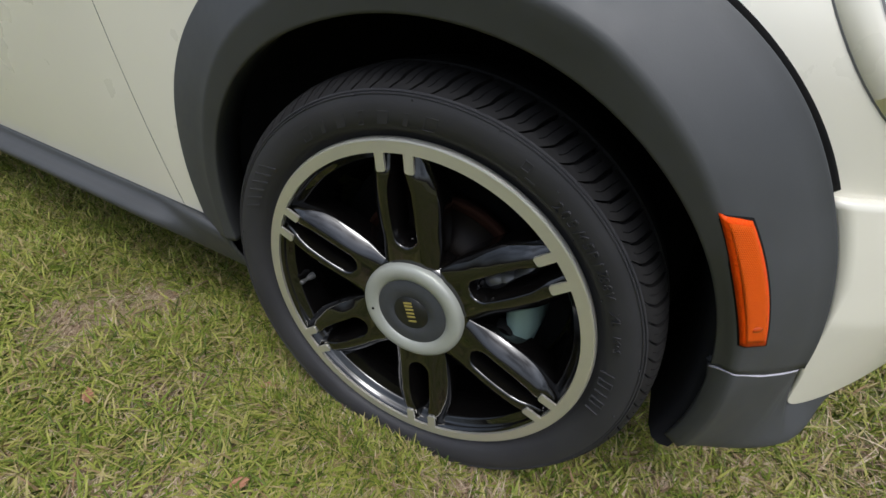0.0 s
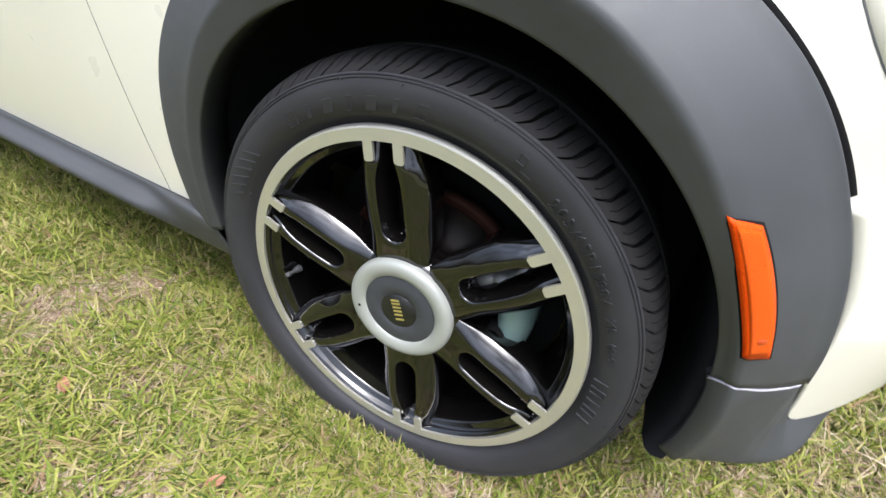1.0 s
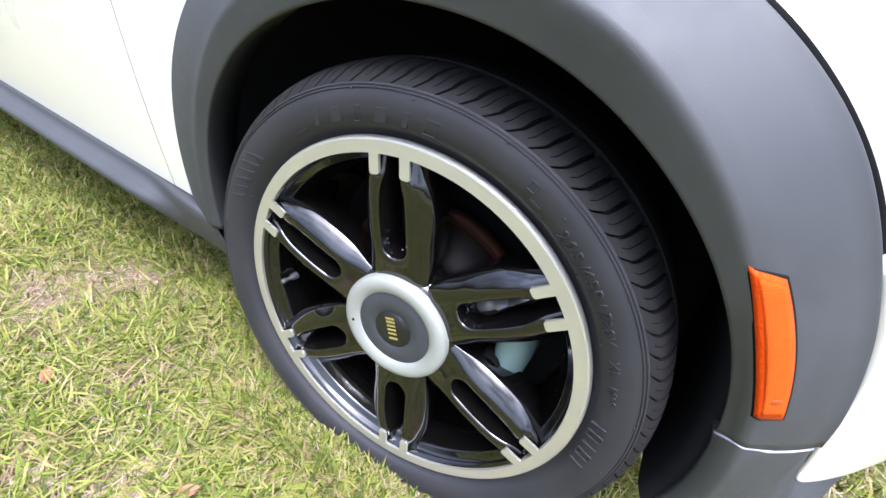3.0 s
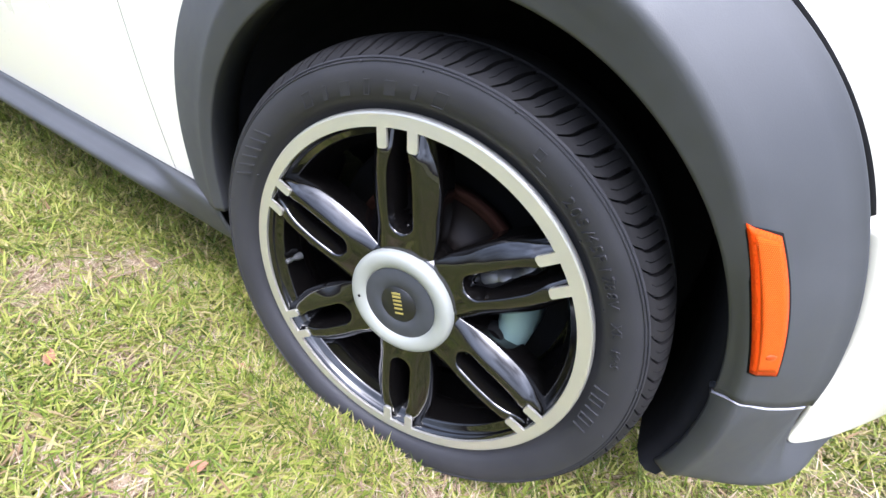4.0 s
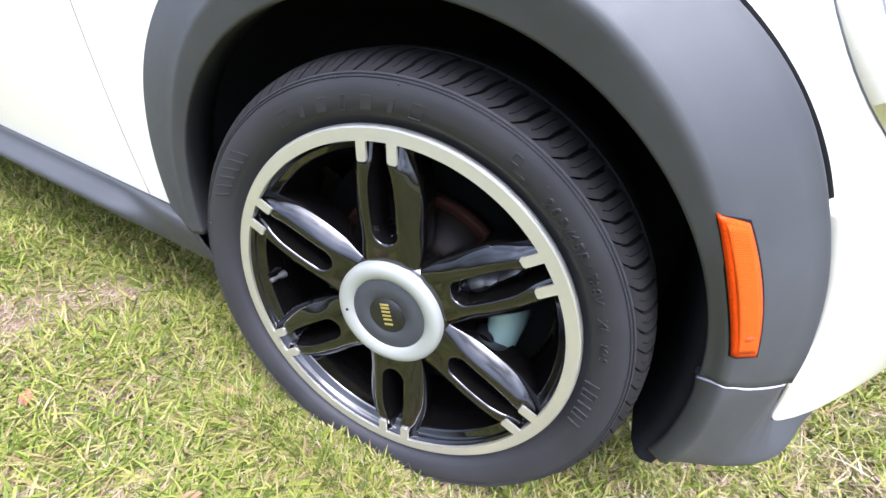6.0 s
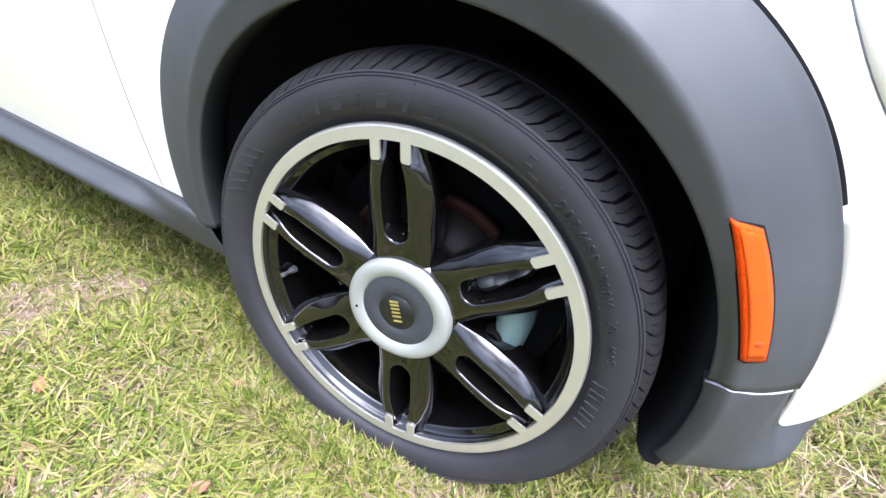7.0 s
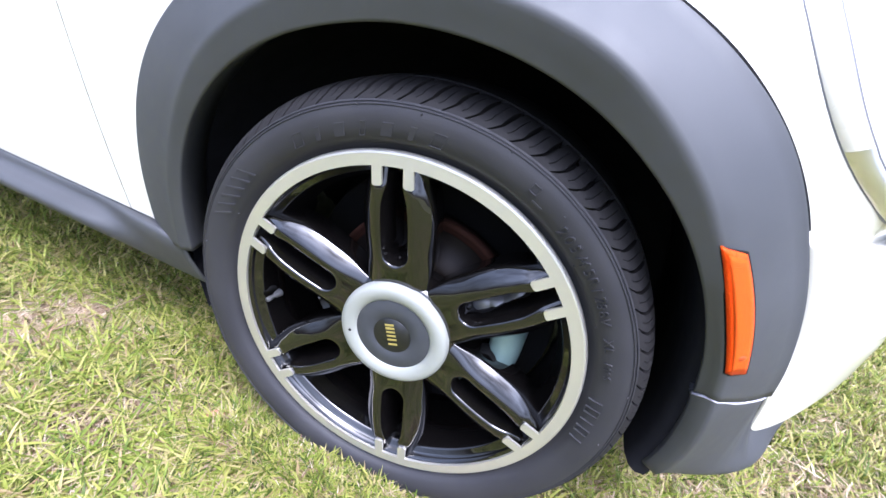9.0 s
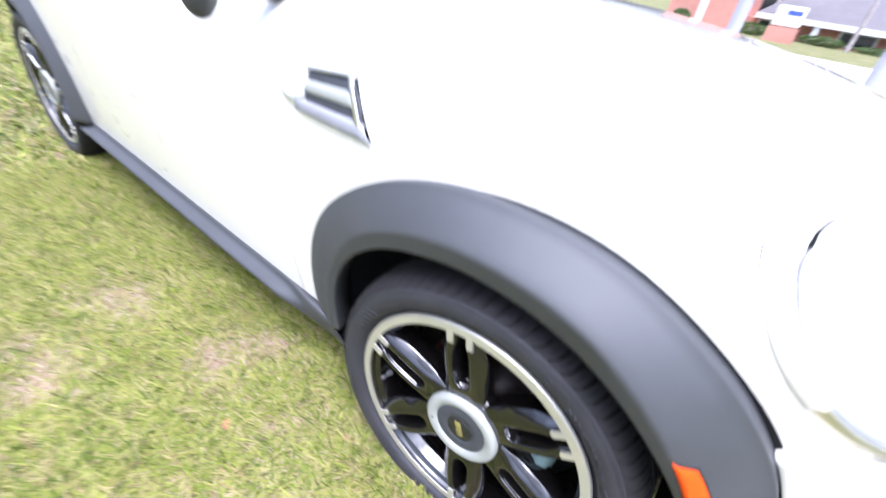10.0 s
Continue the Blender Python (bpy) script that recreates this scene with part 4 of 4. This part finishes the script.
thick(part("marker_bezel", grid(marker_rows(0.0015, 0.0024, 0.0016)), BLACKGAP, marker), 0.003, 1.0)
thick(part("marker_lens", grid(marker_rows(0.0, 0.0042, 0.0026)), AMBER, marker, "clear amber plastic lens"), 0.003, 1.0)
thick(part("marker_reflector", grid(marker_rows(0.0, 0.0049, 0.0044, 0.04, 0.96, 0.22, 0.92)), AMBER_GRAIN, marker, "amber reflector with fine cross ribs"), 0.001, 1.0)
rows = []
cx, cy, cz = arch_surface(20.2 + 3.1, 0.3790, 0.0050)
for k, lift in ((1.0, 0.0), (0.8, 0.0009), (0.5, 0.0015), (0.05, 0.0018)):
    rows.append([(cx + 0.0050 * k * math.cos(q), cy + 0.0035 * k * math.cos(q) - lift, cz + 0.0036 * k * math.sin(q)) for q in lin(0, 2 * math.pi, 21)[:-1]])
part("marker_bulb", grid(rows, closed_v=True), AMBER_DEEP, marker, "darker amber bulb cover")

# ---- headlamps ----
def nose_x(y, z):
    """How far forward the body's skin lies at this width and height."""
    lo, hi = -0.3, NOSE
    for _ in range(30):
        m = (lo + hi) / 2
        inside = (YC - y) / max(half_width(m), 1e-3)
        inside = abs(inside) ** section(m) + (max(0.0, z - ZB) / (top(m) - ZB)) ** section(m) < 1
        lo, hi = (m, hi) if inside else (lo, m)
    return lo


AHEAD = Vector((0.72, -0.58, 0.38)).normalized()


def outside(p):
    if p.z <= ZB:
        return p.y < side_y(min(p.x, NOSE - 0.001), p.z)
    if p.x >= NOSE or p.z >= top(p.x):
        return True
    u = abs(YC - p.y) / max(half_width(p.x), 1e-3)
    return u ** section(p.x) + ((p.z - ZB) / (top(p.x) - ZB)) ** section(p.x) > 1


def lamp_rim(n=72):
    pts = []
    for q in range(n):
        a = 2 * math.pi * q / n
        y, z = 0.2135 + 0.141 * math.cos(a), 0.689 + 0.125 * math.sin(a)
        pts.append(Vector((nose_x(y, z), y, z)))
    return pts


RIM = lamp_rim()
HEART = sum(RIM, Vector()) / len(RIM)


def lamp_row(k, lift):
    row = []
    for p in RIM:
        c = HEART + (p - HEART) * k
        if k < 0.999:
            while not outside(c):
                c = c + AHEAD * 0.0008
        row.append(c + AHEAD * lift)
    return [tuple(c) for c in row]


for flip in (False, True):
    lamp = new("headlamp")
    lamp.parent = car
    RING = ((0.9935, 0.0004), (0.990, 0.0022), (0.965, 0.0058), (0.93, 0.0075), (0.90, 0.0066), (0.872, 0.0036), (0.862, 0.0008))
    # upper ring takes body paint in place of white sky mirrored in chrome
    for name, mat, first, last in (("lamp_ring_skylit", PAINT, -1, 41), ("lamp_ring", CHROME, 41, 71)):
        rows = [[r[q % 72] for q in range(first, last + 1)] for r in (lamp_row(k, lift) for k, lift in RING)]
        if flip:
            rows = [[mirrored(p) for p in r] for r in rows]
        part(name, grid(rows), mat, lamp)
    for name, mat, prof in (("lamp_gap", LAMPSEAL, ((0.998, -0.002), (0.998, 0.0006), (0.9935, 0.0007))),
                            ("lens_seal", LAMPSEAL, ((0.866, 0.0023), (0.860, 0.0026), (0.853, 0.0024))),
                            ("lamp_lens", LAMPGLASS, ((0.856, 0.0020), (0.78, 0.005), (0.66, 0.008), (0.5, 0.010), (0.32, 0.011), (0.15, 0.0115), (0.02, 0.012)))):
        rows = [lamp_row(k, lift) for k, lift in prof]
        if flip:
            rows = [[mirrored(p) for p in r] for r in rows]
        part(name, grid(rows, closed_v=True), mat, lamp)

    # shade where the brow meets the lens, built as a dark crescent
    rows = []
    for e in (-1, -0.4, 0.4, 1):
        row = []
        for q in range(18, 26):
            u = (q - 18) / 7
            k = 0.985 - 0.115 * u + e * (0.002 + 0.013 * math.sin(math.pi * u))
            row.append(lamp_row(k, 0.0085 if abs(e) < 1 else 0.004)[q])
        rows.append([mirrored(p) for p in row] if flip else row)
    part("brow_shade", grid(rows), BLACKGAP, lamp)

# ---- vent with indicator on the flank ----
vent = new("side_vent")
vent.parent = car


def flank(x, z, push=0.0):
    return (x, side_y(x, z) - push, z)


def vent_place(u, v, push):
    """u along (0 rear, 1 front), v up (0 to 1)."""
    rear_x, front_x = -0.447 + 0.002 * v, -0.287 - 0.046 * v
    return flank(rear_x + (front_x - rear_x) * u, 0.744 + 0.066 * v + 0.012 * u * v, push)


def vent_bar(name, u0, u1, v0, v1, push, mat, label="", n=10, rise=0.004):
    rows = []
    for t, p in ((0.0, -0.004), (0.0, push - 0.0015), (0.18, push), (0.82, push), (1.0, push - 0.0015), (1.0, -0.004)):
        rows.append([vent_place(u0 + (u1 - u0) * i / (n - 1), v0 + (v1 - v0) * t, p) for i in range(n)])
    ob = part(name, grid(rows), mat, vent, label)
    thick(ob, 0.002, 1.0)
    return ob


thick(part("vent_back", grid([[vent_place(i / 9, j / 5, 0.0016) for i in range(10)] for j in range(6)]), CAPGREY, vent), 0.001, 1.0)
vent_bar("vent_slat", 0.0, 0.90, 0.43, 0.70, 0.006, SATIN)
vent_bar("vent_frame", -0.02, 1.0, 0.97, 1.05, 0.008, CHROME)
# the lip's grey carries the shade on the housing's lower face
vent_bar("vent_lip", -0.10, 1.03, -0.10, 0.20, 0.010, material("vent_lip_shaded_grey", (0.28, 0.28, 0.30), 0.4, vary=0.1))
vent_bar("vent_frame", 0.90, 0.975, 0.0, 1.0, 0.010, CHROME, n=4)
vent_bar("vent_gap", 0.985, 1.008, -0.06, 1.06, 0.003, BLACKGAP, n=3)
rows = []
for k, lift in ((1.0, 0.0), (0.97, 0.005), (0.85, 0.009), (0.6, 0.012), (0.3, 0.0135), (0.02, 0.014)):
    rows.append([flank(-0.482 + 0.036 * k * math.cos(2 * math.pi * q / 32), 0.775 + 0.029 * k * math.sin(2 * math.pi * q / 32), lift) for q in range(32)])
part("indicator_lens", grid(rows, closed_v=True), LAMPGLASS, vent, "clear side indicator lens")

# ---- door mirrors ----
for flip in (False, True):
    mirror = new("door_mirror")
    mirror.parent = car
    rows = []
    for t in lin(-1, 1, 17):
        k = math.sqrt(max(0.0, 1 - abs(t) ** 2))
        rows.append([(-0.60 + 0.038 * k * math.cos(q), -0.046 + 0.034 * t, 0.926 + 0.074 * k * math.sin(q)) for q in lin(0, 2 * math.pi, 25)[:-1]])
    arm = [[(-0.60 + 0.022 * math.cos(q), y, 0.90 + 0.016 * math.sin(q)) for q in lin(0, 2 * math.pi, 13)[:-1]] for y in (0.03, 0.07, 0.12)]
    if flip:
        rows = [[mirrored(p) for p in r] for r in rows]
        arm = [[mirrored(p) for p in r] for r in arm]
    part("mirror_housing", grid(rows, closed_v=True), PLASTIC, mirror, "dark grey mirror housing")
    part("mirror_arm", grid(arm, closed_v=True), PLASTIC, mirror)

# ---- distance: brick building, sign, posts and trees across the lawn ----
# brick, hedge and bark colours are lightened to carry the distant haze
BRICK = material("red_brick", (0.55, 0.27, 0.21), 0.85, second=(0.45, 0.21, 0.16), scale=3, stain_scale=0.4)
ROOF = material("grey_shingle", (0.11, 0.10, 0.105), 0.9, second=(0.16, 0.145, 0.15), scale=2, stain_scale=0.3)
WHITE = material("white_trim_paint", (0.78, 0.78, 0.76), 0.6, vary=0.06, scale=2)
PANE = material("far_window_glass", (0.03, 0.035, 0.04), 0.1, vary=0.3, scale=1)
POST = material("galvanised_post", (0.42, 0.42, 0.46), 0.5, metal=0.3, vary=0.15, scale=12)
BLUE = material("sign_blue", (0.06, 0.10, 0.45), 0.5, vary=0.1)
HEDGE = blades("hedge_leaf", [(0.0, (0.06, 0.09, 0.03)), (0.6, (0.11, 0.16, 0.05)), (1.0, (0.18, 0.23, 0.09))])
BARK = material("grey_bark", (0.42, 0.38, 0.36), 0.9, vary=0.4, scale=6, bump=0.6, bump_scale=30)


def box(name, parent, mat, x0, x1, y0, y1, z0, z1, label=""):
    bm = bmesh.new()
    block(bm, (x0 + x1) / 2, (y0 + y1) / 2, (z0 + z1) / 2, x1 - x0, y1 - y0, z1 - z0)
    return part(name, bm, mat, parent, label, smooth=False)


house = tagged(new("brick_building"), "long low red brick building with grey shingle roof", "building")
house.location = (0, 29.0, 0)
box("wall", house, BRICK, -6.5, 16.0, 0.0, 9.0, -0.1, 0.72)
box("wing_wall", house, BRICK, -6.3, -3.1, -2.4, 6.0, -0.1, 2.9)
box("fascia", house, WHITE, -2.5, 16.4, -0.75, -0.5, 0.72, 0.95)
bm = bmesh.new()
vs = [bm.verts.new(p) for p in ((-2.5, -0.7, 0.96), (16.4, -0.7, 0.96), (16.4, 9.5, 0.96), (-2.5, 9.5, 0.96), (1.0, 4.4, 4.0), (13.0, 4.4, 4.0))]
for q in ((0, 1, 5, 4), (1, 2, 5), (2, 3, 4, 5), (3, 0, 4), (3, 2, 1, 0)):
    bm.faces.new([vs[i] for i in q])
part("roof", bm, ROOF, house, smooth=False)
bm = bmesh.new()
vs = [bm.verts.new(p) for p in ((-6.6, -2.7, 2.9), (-2.8, -2.7, 2.9), (-2.8, 6.3, 2.9), (-6.6, 6.3, 2.9), (-4.7, -2.7, 4.2), (-4.7, 6.3, 4.2))]
for q in ((0, 1, 4), (1, 2, 5, 4), (2, 3, 5), (3, 0, 4, 5), (3, 2, 1, 0)):
    bm.faces.new([vs[i] for i in q])
part("wing_roof", bm, ROOF, house, smooth=False)
for x in (-1.6, 1.9, 6.4, 9.6):
    win = box("window", house, WHITE, x - 0.75, x + 0.75, -0.06, 0.06, 0.1, 0.7)
    p = box("pane", win, PANE, x - 0.65, x + 0.65, -0.09, -0.05, 0.16, 0.64)
for x in (0.2, 3.4, 4.8, 7.9, 11.2):
    box("column", house, WHITE, x - 0.13, x + 0.13, -0.68, -0.42, -0.05, 0.74)
box("door", house, WHITE, -4.9, -4.55, -2.46, -2.38, 0.0, 2.0)

sign = tagged(new("monument_sign"), "white sign panel with blue mark on brick base", "sign")
sign.location = (-0.92, 24.0, 0)
box("base", sign, BRICK, -0.55, 0.55, -0.2, 0.2, -0.05, 0.56)
panel = box("panel", sign, WHITE, -0.53, 0.53, -0.12, 0.12, 0.58, 1.33)
bevel(panel, 0.08, 4)
box("mark", sign, BLUE, -0.1, 0.42, -0.13, -0.115, 1.02, 1.18)

for x, tall in ((-0.42, 5.0), (0.74, 5.0)):
    post = tagged(new("lamp_post"), "pale grey metal post standing on the lawn", "post", "posts on the lawn")
    post.location = (x, 4.7, 0)
    rows = [[(r * math.cos(q), r * math.sin(q), z) for q in lin(0, 2 * math.pi, 25)[:-1]] for r, z in ((0.060, -0.05), (0.058, 1.0), (0.05, tall), (0.02, tall + 0.02))]
    part("shaft", grid(rows, closed_v=True), POST, post)
    rows = [[(r * math.cos(q), r * math.sin(q), z) for q in lin(0, 2 * math.pi, 25)[:-1]] for r, z in ((0.11, -0.02), (0.11, 0.05), (0.062, 0.07))]
    part("base_flange", grid(rows, closed_v=True), POST, post)


def leaf_cloud(name, parent, mat, n, place, size, seed):
    rng = np.random.default_rng(seed)
    vs, fs = [], []
    for i in range(n):
        c = np.array(place(rng))
        a, b = rng.normal(size=3), rng.normal(size=3)
        a, b = a / np.linalg.norm(a) * size, b / np.linalg.norm(b) * size * 0.6
        vs += [tuple(c - a), tuple(c + b), tuple(c + a), tuple(c - b)]
        fs.append((4 * i, 4 * i + 1, 4 * i + 2, 4 * i + 3))
    me = bpy.data.meshes.new(name)
    me.from_pydata(vs, [], fs)
    me.materials.append(mat)
    ob = new(name, me)
    ob.parent = parent
    return ob


def bush(x, y, wide, tall, seed):
    b = tagged(new("hedge"), "clipped dark green hedge beside the building", "hedge", "hedges along the building")
    b.location = (x, y, 0)

    def place(r):
        q = r.normal(size=3)
        q = q / np.linalg.norm(q) * (0.75 + 0.3 * r.random())
        return q[0] * wide, q[1] * 0.5, max(-0.02, tall * (0.5 + 0.5 * q[2]))
    leaf_cloud("foliage", b, HEDGE, 900, place, 0.07, seed)
    rows = [[(r * math.cos(q), r * math.sin(q), z) for q in lin(0, 2 * math.pi, 9)[:-1]] for r, z in ((0.05, -0.05), (0.04, tall * 0.7))]
    part("stem", grid(rows, closed_v=True), BARK, b)


for i, (x, y, wd, tl) in enumerate(((-2.3, 26.5, 0.8, 0.5), (0.6, 27.5, 0.9, 0.4), (2.9, 27.8, 1.0, 0.28), (-5.4, 25.8, 0.4, 0.6), (5.6, 28.0, 1.0, 0.3))):
    bush(x, y, wd, tl, 40 + i)


def bare_tree(x, y, tall, seed, leafy=0):
    rng = random.Random(seed)
    t = tagged(new("tree"), "grey bare-branched tree behind the building" if not leafy else "green leafy tree beyond the lawn", "tree", "trees beyond the lawn")
    t.location = (x, y, 0)
    bm = bmesh.new()
    tips = []

    def limb(p, d, length, r, depth):
        q = p + d * length
        side = d.cross(Vector((0.3, 0.7, 0.1))).normalized()
        other = d.cross(side)
        n = 6
        rings = []
        for c, rad in ((p, r), (q, r * 0.62)):
            rings.append([bm.verts.new(c + side * rad * math.cos(2 * math.pi * k / n) + other * rad * math.sin(2 * math.pi * k / n)) for k in range(n)])
        for k in range(n):
            bm.faces.new((rings[0][k], rings[0][(k + 1) % n], rings[1][(k + 1) % n], rings[1][k]))
        if depth == 0:
            tips.append(q)
            return
        for _ in range(3 if depth > 1 else 4):
            nd = (d + Vector((rng.uniform(-0.8, 0.8), rng.uniform(-0.8, 0.8), rng.uniform(-0.1, 0.5)))).normalized()
            limb(q, nd, length * rng.uniform(0.55, 0.8), r * 0.6, depth - 1)

    limb(Vector((0, 0, -0.1)), Vector((0, 0, 1)), tall * 0.30, tall * 0.014, 4)
    part("trunk", bm, BARK, t)
    if leafy:
        leaf_cloud("crown", t, HEDGE, leafy, lambda r: np.array(tips[r.integers(len(tips))]) + r.normal(size=3) * 0.5, 0.16, seed)


for i, (x, y, tl, lf) in enumerate(((-9.5, 22, 8, 2500), (-13, 36, 11, 3500), (1.6, 26, 7, 0), (8.5, 44, 12, 0), (15, 42, 12, 0), (-3, 45, 13, 0), (-20, 30, 10, 3500), (22, 38, 11, 3000))):
    bare_tree(x, y, tl, 70 + i, lf)

# ---- grass ----
def under_tyre(x, y):
    return (abs(x) < 0.13 or abs(x + WHEELBASE) < 0.13) and 0.0 < y < 0.2


BARE = ((-0.70, -0.12, 0.06), (-0.626, -0.004, 0.06), (-0.643, -0.173, 0.04), (-0.21, -0.28, 0.05), (-1.05, -0.2, 0.08), (0.75, 0.05, 0.06), (-0.9, -0.45, 0.08))


def near_lawn(x, y):
    return (-2.1 < x < 1.4 and -1.0 < y < 0.5) or (-2.95 < x < 0.66 and 0.1 < y < 1.6) or (0.6 < x < 2.4 and 0.3 < y < 1.65)


def thin_green(x, y):
    if under_tyre(x, y):
        return True
    for bx, by, br in BARE:
        d = math.hypot(x - bx, (y - by) * 1.3)
        if d < br * 1.4 and random.random() < 1.05 - 0.40 * d / br:
            return True
    return False


def off_bare(x, y):
    return all(math.hypot(x - bx, (y - by) * 1.3) > br for bx, by, br in BARE)


make_grass("grass", 180000, (-2.3, -1.2, 1.6, 0.5), BLADE, 0.048, 0.0042, 1.25, "short green grass blades on the lawn", 3, clear=thin_green, feather=0.3)
make_grass("dry_grass", 88000, (-2.3, -1.2, 1.6, 0.5), STRAW, 0.036, 0.0026, 1.9, "dry straw-coloured grass blades among the green", 5, clear=under_tyre, dry=True, feather=0.3)
make_grass("matted_straw", 9000, (-1.2, -0.6, 0.9, 0.2), STRAW, 0.034, 0.0028, 2.1, "matted pale straw on the bare spots of the lawn", 14, patch=9.0, clear=off_bare)
make_grass("side_grass", 42000, (0.35, 0.5, 2.6, 1.70), BLADE, 0.042, 0.0046, 1.0, "green grass blades in front of the car", 6)
make_grass("side_straw", 16000, (0.35, 0.5, 2.6, 1.70), STRAW, 0.028, 0.0034, 1.8, "dry grass blades in front of the car", 7, patch=2.0)
make_grass("far_grass", 150000, (-7.5, -4.5, 4.5, 1.70), BLADE, 0.048, 0.012, 1.2, "grass blades farther out on the lawn", 8, patch=0.8, clear=near_lawn)
make_grass("far_dry_grass", 36000, (-7.5, -4.5, 4.5, 1.70), STRAW, 0.036, 0.007, 1.8, "dry blades farther out on the lawn", 12, dry=True, clear=near_lawn)

make_grass("grass_tufts", 5200, (-0.24, -0.085, 0.25, -0.012), BLADE, 0.052, 0.0042, 0.9, "longer grass blades against the front tyre", 10, patch=0.4)
make_grass("straw_tufts", 2600, (-0.24, -0.085, 0.25, -0.014), STRAW, 0.050, 0.0026, 1.1, "long dry stalks against the front tyre", 13, patch=2.0)
make_grass("bleached_grass", 34000, (0.25, -0.9, 1.6, 0.5), STRAW, 0.040, 0.0045, 1.7, "pale bleached grass blades ahead of the wheel", 9, clear=under_tyre, dry=True, feather=0.3)

# dead leaves
rng = random.Random(11)
for x, y in ((-0.482, -0.215), (-0.252, -0.044), (-0.160, -0.189)):
    rows = []
    for i in range(9):
        u = i / 8
        hw = 0.0075 * math.sin(math.pi * min(1, u * 0.96 + 0.02)) ** 0.8
        rows.append([((u - 0.5) * 0.028, v * hw, 0.006 * abs(v) + 0.004 * math.sin(5 * u + v) + 0.006 * (u - 0.5) ** 2 * 4) for v in (-1, -0.5, 0, 0.5, 1)])
    lf = tagged(link("dead_leaf", grid(rows), LEAF), "curled brown dead leaf lying in the grass", "leaf", "dead leaves in the grass")
    thick(lf, 0.0004)
    lf.matrix_world = pose(x, y, ground_height(x, y) + 0.020, rng.uniform(-25, 25), rng.uniform(-25, 25), rng.uniform(0, 360))

# dry stalks fallen on the lawn
for (x0, y0), (x1, y1), bow in (((-0.581, 0.091), (-0.605, -0.064), 0.010), ((-0.535, -0.200), (-0.500, -0.208), 0.004)):
    rows = []
    for i in range(11):
        u = i / 10
        x, y = x0 + (x1 - x0) * u + bow * math.sin(math.pi * u), y0 + (y1 - y0) * u
        z = ground_height(x, y) + 0.030 + 0.006 * math.sin(3 * u)
        rows.append([(x + 0.0012 * math.cos(q), y, z + 0.0012 * math.sin(q)) for q in lin(0, 2 * math.pi, 7)[:-1]])
    tagged(link("dry_stalk", grid(rows, closed_v=True), STRAW), "long pale dry stalk lying on the grass", "stalk", "dry stalks on the lawn")
